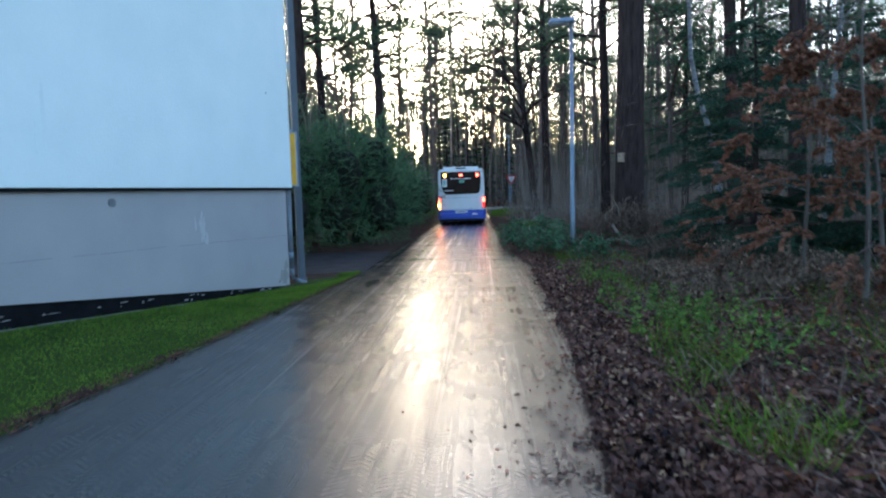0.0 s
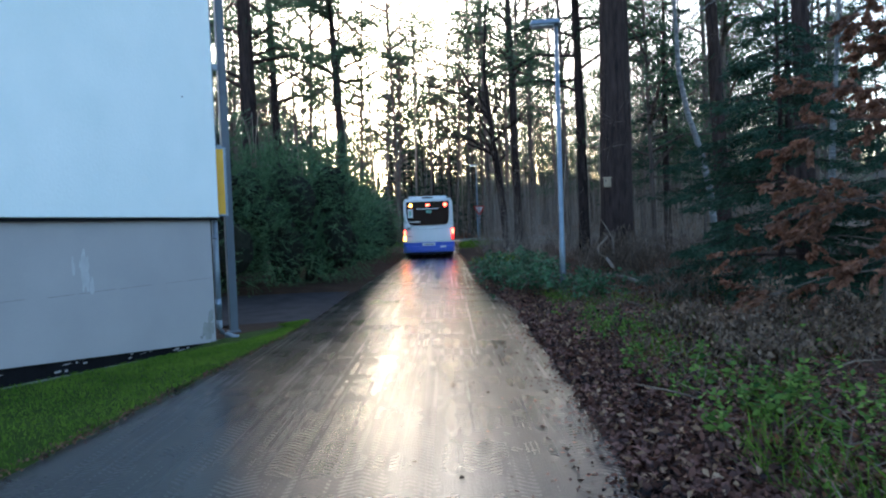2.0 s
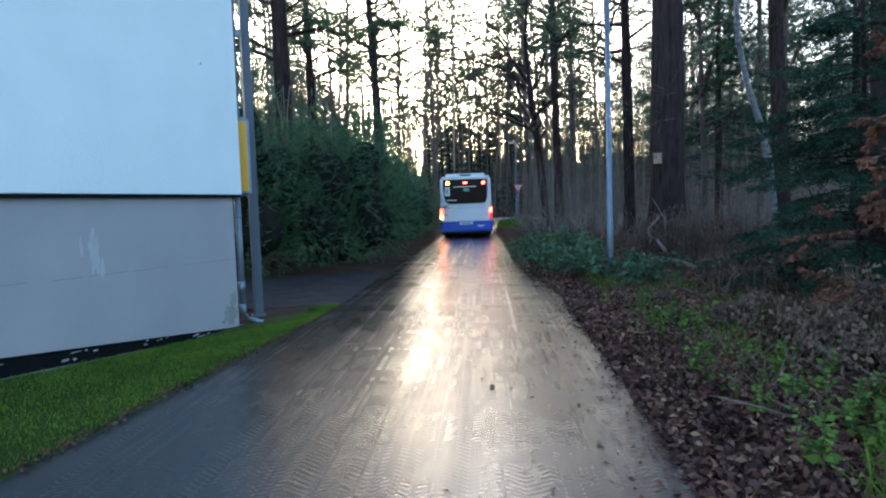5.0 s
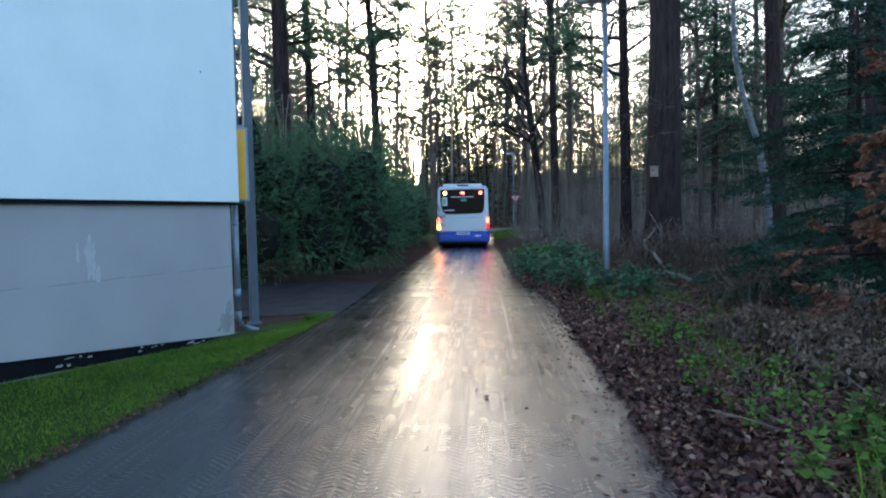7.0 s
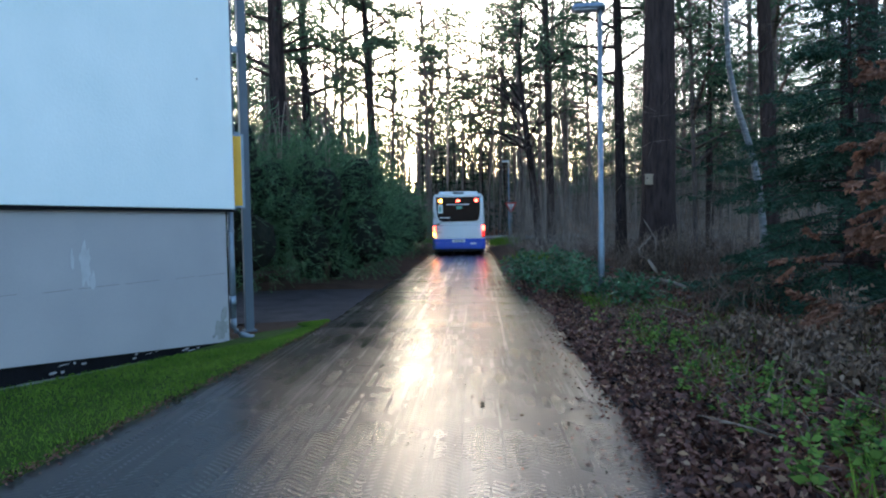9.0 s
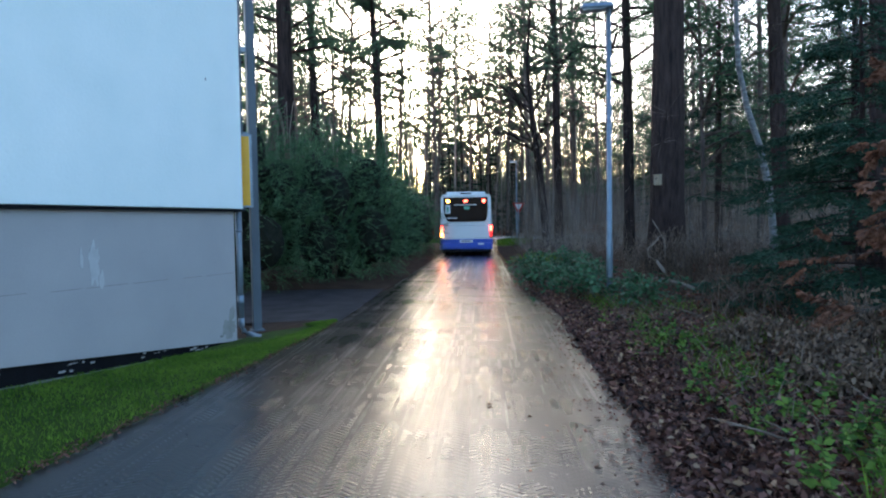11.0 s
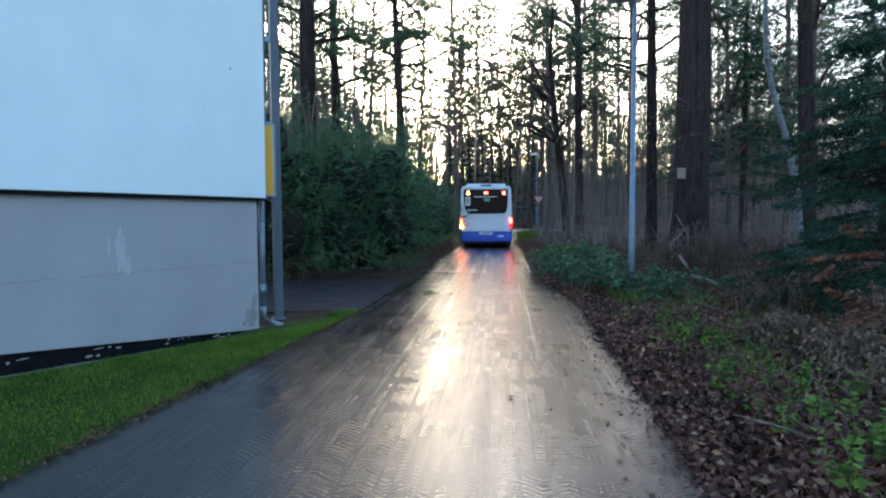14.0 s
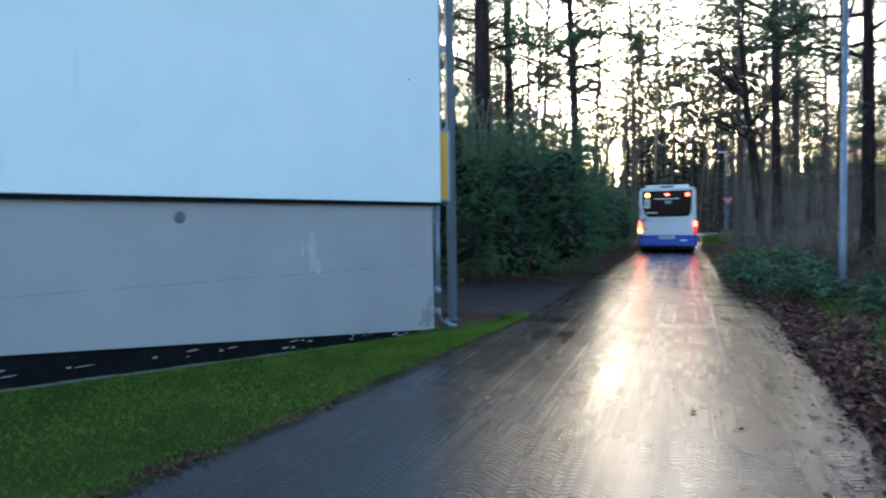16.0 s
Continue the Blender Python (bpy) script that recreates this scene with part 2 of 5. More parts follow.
    l.new(rough, b.inputs["Roughness"])
    mx = n.new("ShaderNodeMix")
    mx.data_type = "RGBA"
    l.new(ranged(mixed("ADD", patches, ranged(grain, 0.3, 0.7, -0.12, 0.12)), 0.3, 0.7, 0.0, 1.0), mx.inputs["Factor"])
    mx.inputs["A"].default_value, mx.inputs["B"].default_value = (0.004, 0.004, 0.007, 1), (0.012, 0.011, 0.016, 1)
    l.new(mx.outputs["Result"], b.inputs["Base Color"])
    height = mixed("ADD", mixed("ADD", mixed("MULTIPLY", grain, 0.3), mixed("MULTIPLY", vor.outputs["Distance"], 0.3)), mixed("MULTIPLY", tread, 0.65))
    height = mixed("ADD", height, mixed("MULTIPLY", mixed("MULTIPLY", scratches, worn), 0.06))
    height = mixed("ADD", height, mixed("MULTIPLY", noise_tex(9, (1, 1.8, 1), 3), 0.13))
    height = mixed("ADD", height, mixed("MULTIPLY", lane_noise(1.0, (75.0, 4.0, 1), 2), 0.5))   # fine rolled ridges down the lane
    bp = n.new("ShaderNodeBump")
    bp.inputs["Strength"].default_value, bp.inputs["Distance"].default_value = 0.45, 0.0045
    l.new(height, bp.inputs["Height"])
    l.new(bp.outputs[0], b.inputs["Normal"])
    b.inputs["IOR"].default_value = 1.42
    b.inputs["Specular IOR Level"].default_value = 0.3
    b.inputs["Coat Weight"].default_value = 1.0   # the film of water on top
    b.inputs["Coat IOR"].default_value = 1.33
    l.new(mixed("MULTIPLY", rough, 0.85), b.inputs["Coat Roughness"])
    l.new(bp.outputs[0], b.inputs["Coat Normal"])
    return m


M["lane"] = wet_lane()
for key in "path soil lawn blade strip bark woodbark greybark needle spruce yew core beech litter dead weed twig rust tan brush farneedle farbark".split():
    M[key].node_tree.nodes["Principled BSDF"].inputs["Specular IOR Level"].default_value = 0.12
for key in ("glass", "ivy"):
    M[key].node_tree.nodes["Principled BSDF"].inputs["Specular IOR Level"].default_value = 0.22


# ---- mesh helpers ----
def empty(name, at=(0, 0, 0), yaw=0.0):
    ob = new(name)
    ob.matrix_world = pose(*at, 0, 0, yaw)
    return ob


def link(name, me, material, parent=None, label="", smooth=False):
    me.materials.append(M[material])
    if smooth:
        me.polygons.foreach_set("use_smooth", [True] * len(me.polygons))
    ob = new(name, me)
    if parent is not None:
        ob.parent = parent
    if label:
        tagged(ob, label)
    return ob


def mesh(name, verts, faces, material, parent=None, label="", smooth=False):
    me = bpy.data.meshes.new(name)
    me.from_pydata([tuple(v) for v in verts], [], [tuple(f) for f in faces])
    me.update()
    return link(name, me, material, parent, label, smooth)


def quads(name, v, material, parent=None, label=""):
    """v: (n, 4, 3) array of loose quads."""
    v = np.asarray(v, np.float32)
    k = len(v)
    me = bpy.data.meshes.new(name)
    me.vertices.add(4 * k)
    me.vertices.foreach_set("co", v.reshape(-1))
    me.loops.add(4 * k)
    me.loops.foreach_set("vertex_index", np.arange(4 * k, dtype=np.int32))
    me.polygons.add(k)
    me.polygons.foreach_set("loop_start", np.arange(0, 4 * k, 4, dtype=np.int32))
    me.update(calc_edges=True)
    me.validate()
    return link(name, me, material, parent, label)


def part(name, bm, material, parent=None, label="", smooth=False):
    me = bpy.data.meshes.new(name)
    bm.normal_update()
    bm.to_mesh(me)
    bm.free()
    return link(name, me, material, parent, label, smooth)


def box(x0, y0, z0, x1, y1, z1, bevel=0.0, seg=2):
    bm = bmesh.new()
    bmesh.ops.create_cube(bm, size=1)
    for v in bm.verts:
        v.co = Vector(((x0 + x1) / 2 + v.co.x * (x1 - x0), (y0 + y1) / 2 + v.co.y * (y1 - y0), (z0 + z1) / 2 + v.co.z * (z1 - z0)))
    if bevel:
        bmesh.ops.bevel(bm, geom=bm.edges[:], offset=bevel, segments=seg, affect="EDGES", profile=0.5)
    return bm


def tube(points, radii, sides=8, cap=True):
    """A tapered tube along points: vertices and faces."""
    P = [Vector(p) for p in points]
    vs, fs = [], []
    for i, p in enumerate(P):
        d = (P[min(i + 1, len(P) - 1)] - P[max(i - 1, 0)]).normalized()
        a = d.orthogonal() if abs(d.z) < 0.9 else Vector((1, 0, 0))
        a = (a - d * a.dot(d)).normalized()
        c = d.cross(a)
        for k in range(sides):
            w = 2 * math.pi * k / sides
            vs.append(p + (a * math.cos(w) + c * math.sin(w)) * radii[i])
    for i in range(len(P) - 1):
        for k in range(sides):
            a0, a1 = i * sides + k, i * sides + (k + 1) % sides
            fs.append((a0, a1, a1 + sides, a0 + sides))
    if cap:
        fs.append(tuple(range(sides))[::-1])
        fs.append(tuple(range((len(P) - 1) * sides, len(P) * sides)))
    return vs, fs


def tubes(name, items, material, parent=None, sides=5, label="", smooth=True):
    vs, fs = [], []
    for pts, rad in items:
        v, f = tube(pts, rad, sides, sides > 3)
        o = len(vs)
        vs += v
        fs += [tuple(i + o for i in q) for q in f]
    return mesh(name, vs, fs, material, parent, label, smooth)


def unit(a):
    return a / np.maximum(np.linalg.norm(a, axis=-1, keepdims=True), 1e-6)


def kites(p, axis, length, width, rng, fold=0.0):
    """Leaf-shaped quads from base points p along axis, turned at random about it."""
    k = len(p)
    axis = unit(axis)
    r = unit(rng.normal(size=(k, 3)))
    side = unit(np.cross(axis, r))
    up = np.cross(side, axis)
    L = np.broadcast_to(np.asarray(length, float), (k,))[:, None]
    W = np.broadcast_to(np.asarray(width, float), (k,))[:, None]
    a = p
    b = p + axis * L * 0.5 + side * W * 0.5 + up * W * fold
    c = p + axis * L
    d = p + axis * L * 0.5 - side * W * 0.5 + up * W * fold
    return np.stack([a, b, c, d], 1)


# ---- the plan: lane, wall, heights ----
LEFT = [(-30, -4.0), (12, -3.86), (13.3, -3.95), (16.5, -4.3), (20, -4.55), (26, -5.1), (37, -6.2), (50, -8.0), (58, -9.3), (60.5, -11), (62, -15)]
RIGHT = [(-30, 1.6), (6.9, 0.43), (8.9, 0.28), (10.2, 0.14), (11.7, 0.0), (14.2, -0.2), (16.1, -0.5), (18.6, -1.1), (19.5, -1.24), (23, -1.5), (26.9, -2.04), (37, -3.3), (50, -4.4), (58, -4.4), (60.5, -3.2), (62, 0)]


def edge(table, y):
    return float(np.interp(y, [a for a, _ in table], [b for _, b in table]))


CORNER = Vector((-4.95, 11.75, 0))
BACK = Vector((-0.1959, -0.9806, 0))   # along the wall, from its far corner towards the near end
OUT = Vector((0.9806, -0.1959, 0))     # out of the wall, to the lane


def wall_pt(s, out, z):
    p = CORNER + BACK * s + OUT * out
    return Vector((p.x, p.y, z))


def base_z(s):
    return -0.135 + 0.066 * min(max(s, -1), 12)


def ground_z(x, y):
    """Height of the ground sheet."""
    le, re = edge(LEFT, y), edge(RIGHT, y)
    lumps = 0.05 * noise.noise((x * 0.6, y * 0.6, 3)) + 0.02 * noise.noise((x * 2.1, y * 2.1, 9))
    far = min(1, max(0, (abs(x) - 30) / 60)) + min(1, max(0, (y - 75) / 60))
    if y > 59.5 and y < 69:
        return -0.06
    if x < le:
        rel = Vector((x, y, 0)) - CORNER
        s, out = rel.dot(BACK), rel.dot(OUT)
        if -1.2 < s < -0.02 and out < 0.05 and y < 13.4:
            return -0.035
        if s > -1.2 and y < 13.4:
            width = max(0.3, (le - x) + max(out, 0))
            t = min(1, (le - x) / width)
            return (base_z(s) * t + 0.015 * math.sin(t * 3.1)) if out > -0.3 else base_z(s) - 0.05
        if 12.8 < y < 18.4 and x > -17:
            return -0.008
        return min(1, (le - x) / 1.5) * (0.12 + lumps) + far * 0.6
    if x > re:
        if 23.0 < y < 25.6 and x < 16:
            return -0.03
        d = x - re
        return min(1, d / 0.7) * (0.06 + lumps) + min(1, max(0, d - 1.0) / 4) * 0.18 + far * 0.6
    return -0.05


def axis_steps(lo, hi, step, reach):
    inner = list(np.arange(lo, hi + 1e-6, step))
    out, d = [], step
    a, b = lo, hi
    left, right = [], []
    while d < reach:
        d *= 1.45
        a, b = a - d, b + d
        left.append(a)
        right.append(b)
    return left[::-1] + inner + right


def build_ground():
    xs, ys = axis_steps(-10, 8, 0.25, 900), axis_steps(-2, 40, 0.25, 900)
    vs = [(x, y, ground_z(x, y)) for y in ys for x in xs]
    w = len(xs)
    fs = [(j * w + i, j * w + i + 1, (j + 1) * w + i + 1, (j + 1) * w + i) for j in range(len(ys) - 1) for i in range(w - 1)]
    tagged(mesh("ground", vs, fs, "soil", smooth=True), "dark brown woodland soil with needles and rotting leaves", "ground", kind="structure")


def build_lane():
    vs, fs = [], []
    ys = list(np.arange(-30, 4, 1.0)) + list(np.arange(4, 62.1, 0.25))
    n = 8
    for y in ys:
        a = edge(LEFT, y) + 0.03 * noise.noise((y * 1.3, 5, 0))
        b = edge(RIGHT, y) + 0.16 * noise.noise((y * 0.9, 1, 0)) + 0.08 * noise.noise((y * 3.1, 2, 0)) + 0.1
        for k in range(n + 1):
            t = k / n
            vs.append((a + (b - a) * t, y, 0.004 - (0.02 if k in (0, n) else 0)))
    for j in range(len(ys) - 1):
        for k in range(n):
            o = j * (n + 1) + k
            fs.append((o, o + 1, o + n + 2, o + n + 1))
    tagged(mesh("lane", vs, fs, "lane", smooth=True), "narrow wet asphalt lane with muddy tyre tracks", "lane", kind="structure")
    # crossing road, its far kerb, the side paths
    tagged(part("road", box(-90, 61.2, -0.2, 90, 67.5, 0.0), "road"), "wet asphalt road crossing the end of the lane", "road", kind="structure")
    tagged(part("kerb", box(-90, 67.5, -0.2, 90, 67.7, 0.12, 0.02), "kerb"), "grey stone kerb along the far side of the road", "kerb", kind="structure")
    vs = [(-16, 12.9, 0.0), (-5.3, 12.95, 0.0), (-4.5, 13.35, 0.0), (-3.9, 13.35, 0.0), (-4.25, 16.6, 0), (-4.55, 18.6, 0.0), (-9, 17.4, 0), (-16, 17.3, 0.0)]
    tagged(mesh("driveway", vs, [(0, 1, 2, 3, 4, 5, 6, 7)], "path"), "damp dark gravel drive beside the building", "driveway", kind="structure")
    vs = [(-1.62, 23.2, 0.0), (16, 23.4, 0), (16, 25.2, 0), (-1.85, 25.4, 0)]
    tagged(mesh("side_path", vs, [(0, 1, 2, 3)], "path"), "narrow wet path leading off into the wood", "path", kind="structure")


build_ground()
build_lane()


# ---- the building ----
def wall_prism(s0, s1, out0, out1, z0, z1, bevel=0.0):
    """A block along the wall; out0 and out1 are depths from the plinth's face; z0 and z1 may be functions of s."""
    f0 = z0 if callable(z0) else (lambda s: z0)
    f1 = z1 if callable(z1) else (lambda s: z1)
    bm = bmesh.new()
    c = [bm.verts.new(wall_pt(s, o, f(s))) for f in (f0, f1) for s in (s0, s1) for o in (out0, out1)]
    for q in ((0, 2, 3, 1), (4, 5, 7, 6), (0, 1, 5, 4), (2, 6, 7, 3), (0, 4, 6, 2), (1, 3, 7, 5)):
        bm.faces.new([c[i] for i in q])
    bmesh.ops.recalc_face_normals(bm, faces=bm.faces[:])
    if bevel:
        bmesh.ops.bevel(bm, geom=bm.edges[:], offset=bevel, segments=2, affect="EDGES", profile=0.5)
    return bm


def plinth_foot(s):
    return -0.06 + 0.105 * s


building = tagged(empty("apartment_building", (-4.95, 11.75, 0)), "white rendered building on a grey painted plinth with peeling black base", "building")
building.matrix_world = Matrix.Identity(4)
upper_wall = part("wall", wall_prism(-0.12, 16, -9, 0.08, 1.885, 7.6, 0.012), "white", building, "white insulated render panel")
plinth = part("plinth", wall_prism(0.0, 15.9, -8.9, 0.0, plinth_foot, 1.93), "plinth", building, "grey painted plinth")
base_strip = part("base_strip", wall_prism(0.02, 15.9, -8.8, -0.035, -0.6, lambda s: plinth_foot(s) + 0.01), "strip", building, "black bitumen base with flaking patches")
# black strip modelled in place of the shadow under the panel's overhang
part("drip_edge", wall_prism(-0.10, 15.9, -0.02, 0.066, 1.845, 1.884), "strip", building, "black strip painted as the shadow line under the panel")
part("roof", wall_prism(-0.4, 16.4, -9.3, 0.4, 7.6, 7.85, 0.03), "pipe", building, "flat metal-edged roof")


def wall_patch(name, s, z, ds, dz, material, parent, out, seed, n=22, label=""):
    """A thin ragged patch lying on the wall."""
    rng = random.Random(seed)
    ring = []
    for k in range(n):
        a = 2 * math.pi * k / n
        r = 0.65 + 0.5 * rng.random()
        ring.append((s + ds * r * math.cos(a), z + dz * r * math.sin(a)))
    vs = [wall_pt(s, out, z)] + [wall_pt(q, out, w) for q, w in ring]
    vs += [wall_pt(q, out - 0.004, w) for q, w in ring]
    fs = [(0, 1 + k, 1 + (k + 1) % n) for k in range(n)] + [(1 + k, 1 + n + k, 1 + n + (k + 1) % n, 1 + (k + 1) % n) for k in range(n)]
    return mesh(name, vs, fs, material, parent, label)


# pale run of paint on the plinth, algae in its corner, flaked spots on the base
wall_patch("paint_smear", 2.36, 1.24, 0.075, 0.27, "stain", plinth, 0.003, 1, 26, "pale vertical paint smear")
wall_patch("paint_smear", 2.27, 1.05, 0.035, 0.12, "stain", plinth, 0.0045, 2, 16, "pale vertical paint smear")
wall_patch("paint_smear", 2.52, 1.30, 0.022, 0.13, "stain", plinth, 0.0045, 5, 16, "pale vertical paint smear")
wall_patch("algae_patch", 0.17, 0.16, 0.15, 0.16, "moss", plinth, 0.003, 3, 24, "greenish algae stain")
wall_patch("algae_patch", 0.10, 0.36, 0.07, 0.12, "moss", plinth, 0.0045, 4, 18, "greenish algae stain")
wall_patch("chipped_hole", 0.33, 0.07, 0.03, 0.025, "joint", plinth, 0.006, 6, 12, "small chipped hole")
wall_patch("chipped_hole", 0.59, 3.64, 0.014, 0.02, "joint", upper_wall, 0.084, 7, 10, "small chipped hole")
for q, (s, z, ds, dz) in enumerate(((5.05, 2.75, 0.035, 0.42), (5.16, 2.5, 0.02, 0.2), (5.66, 2.2, 0.03, 0.24))):
    wall_patch("rain_stain", s, z, ds, dz, "rain", upper_wall, 0.0825 + 0.0004 * q, 60 + q, 26, "faint grey rain stain")
rng_chip = random.Random(8)
for k in range(30):
    s = 0.2 + 6.5 * rng_chip.random()
    zlo, zhi = base_z(s), plinth_foot(s)
    z = zlo + (zhi - zlo) * (0.25 + 0.6 * rng_chip.random())
    wall_patch("flaked_spot", s, z, 0.02 + 0.07 * rng_chip.random() ** 2, 0.005 + 0.012 * rng_chip.random(), "chip", base_strip, -0.03 + 0.0002 * k, 20 + k, 12)
# day joint across the plinth
for k in range(16):
    s0 = 0.05 + k * 0.62
    wob = [0.95 + 0.012 * s + 0.012 * noise.noise((s * 1.7, 4, 0)) for s in (s0, s0 + 0.55)]
    part("plaster_joint", wall_prism(s0, s0 + 0.55 - 0.2 * (k % 3 == 1), 0.0, 0.0035, lambda s, a=wob[0]: a, lambda s, a=wob[0]: a + 0.007), "joint_line", plinth)

# round vent in the plinth
vent = empty("vent", (0, 0, 0))
vent.matrix_world = Matrix.Translation(wall_pt(4.085, 0.0, 1.685)) @ Matrix(((OUT.x, BACK.x, 0, 0), (OUT.y, BACK.y, 0, 0), (0, 0, 1, 0), (0, 0, 0, 1)))
tagged(vent, "round grey louvred vent in the plinth", "vent")
vs, fs = tube([(-0.02, 0, 0), (0.015, 0, 0), (0.018, 0, 0)], [0.062, 0.062, 0.056], 20)
mesh("cover_ring", vs, fs, "joint", vent)
for k in range(5):
    z = -0.036 + 0.018 * k
    w = math.sqrt(0.052 ** 2 - z * z)
    part("louvre", box(0.016, -w, z - 0.004, 0.026, w, z + 0.004), "pipe", vent)

# edging slabs along the wall foot
for k in range(13):
    s = 0.1 + k * 0.52
    part("edging_slab", wall_prism(s, s + 0.5, 0.0, 0.07 + 0.012 * (k % 3), lambda q: base_z(q) - 0.1, lambda q: base_z(q) + 0.012 + 0.006 * (k % 2)), "concrete", building)

part("corner_slab", wall_prism(-0.6, 0.0, -0.3, 0.10, -0.15, -0.06, 0.01), "concrete", building, "concrete slab under the downpipe")

# downpipe at the corner with its shoe
P0 = Vector((-4.955, 11.90, 0))
pipe = tagged(empty("downpipe", (P0.x, P0.y, 0.0)), "grey metal downpipe with a bent shoe at the wall corner", "downpipe")
pipe.matrix_world = Matrix.Translation((P0.x, P0.y, 0))
tubes("pipe", [([(0, 0, 0.22), (0, 0, 1.89)], [0.045, 0.045])], "pipe", pipe, 14)
tubes("collar", [([(0, 0, 0.42), (0, 0, 0.60)], [0.05, 0.05])], "zinc", pipe, 14, "bright zinc sleeve")
tubes("collar", [([(0, 0, 1.55), (0, 0, 1.58)], [0.055, 0.055])], "pipe", pipe, 14)
tubes("shoe", [([(0, 0, 0.26), (0, 0, 0.14), (0.03, 0.01, 0.06), (0.09, 0.03, 0.015), (0.22, 0.07, -0.035), (0.27, 0.085, -0.045)], [0.046, 0.046, 0.047, 0.047, 0.047, 0.05])], "pipe", pipe, 14)

# tall steel post behind the corner with the edge-on yellow sign
post = tagged(empty("steel_post", (-5.0, 12.5, -0.02), 38), "tall galvanised square steel post standing behind the wall corner", "post")
part("post_tube", box(-0.065, -0.065, -0.1, 0.065, 0.065, 7.4, 0.01), "post", post)
part("base_plate", box(-0.10, -0.10, -0.06, 0.10, 0.10, 0.012, 0.006), "post", post)
part("bracket", box(-0.40, -0.03, 3.06, -0.06, 0.02, 3.12, 0.006), "zinc", post)
part("bracket", box(-0.40, -0.03, 4.35, -0.06, 0.02, 4.45, 0.006), "zinc", post)
part("cross_rail", box(-0.20, -0.03, 1.9, -0.14, 0.03, 7.3, 0.006), "post", post)
sign = tagged(empty("yellow_sign", (-4.81, 12.02, 1.94), 22), "yellow sign board in a grey frame beside the post", "sign")
sign_frame = part("frame", box(-0.6, -0.015, -0.03, 0.035, 0.02, 1.06, 0.006), "zinc", sign)
part("panel", box(-0.57, -0.022, 0.0, 0.0, -0.014, 1.03, 0.002), "yellow", sign_frame, "yellow panel")


# ---- street lamps and the far sign ----
def street_lamp(x, y, height, head_dir):
    lamp = tagged(empty("street_lamp", (x, y, 0), head_dir), "tall galvanised steel street lamp with a flat box head", "street lamp", "street lamps")
    tubes("pole", [([(0, 0, -0.3), (0, 0, 1.2), (0, 0, 1.22), (0, 0, height)], [0.062, 0.062, 0.052, 0.042])], "zinc", lamp, 16)
    part("service_door", box(-0.03, 0.05, 0.5, 0.03, 0.066, 0.9, 0.004), "pipe", lamp)
    bm = box(-0.10, -0.14, height - 0.03, 0.54, 0.14, height + 0.09, 0.03, 2)
    for v in bm.verts:
        if v.co.z > height + 0.05:
            v.co.y *= 0.75
            v.co.x = 0.22 + (v.co.x - 0.22) * 0.92
    head = part("lamp_head", bm, "zinc", lamp)
    part("lamp_cover", box(0.05, -0.11, height - 0.05, 0.5, 0.11, height - 0.028, 0.008), "lens", head, "milky light cover")
    return lamp


street_lamp(0.765, 15.95, 5.76, 180)
street_lamp(-3.15, 55.5, 6.5, 180)

give_way = tagged(empty("traffic_sign", (-2.95, 54.8, 0), 8), "give-way triangle sign on a grey pole at the junction", "traffic sign")
tubes("pole", [([(0, 0, -0.2), (0, 0, 3.0)], [0.035, 0.035])], "zinc", give_way, 10)
sign_plate = mesh("sign_plate", [(-0.5, 0.03, 3.1), (0.5, 0.03, 3.1), (0, 0.03, 2.2), (-0.5, 0.05, 3.1), (0.5, 0.05, 3.1), (0, 0.05, 2.2)],
     [(2, 1, 0), (3, 4, 5), (0, 1, 4, 3), (1, 2, 5, 4), (2, 0, 3, 5)], "red", give_way, "red-edged plate")
mesh("sign_face", [(-0.3, 0.024, 3.0), (0.3, 0.024, 3.0), (0, 0.024, 2.46), (-0.3, 0.029, 3.0), (0.3, 0.029, 3.0), (0, 0.029, 2.46)],
     [(2, 1, 0), (3, 4, 5), (0, 1, 4, 3), (1, 2, 5, 4), (2, 0, 3, 5)], "paper", sign_plate, "white centre")


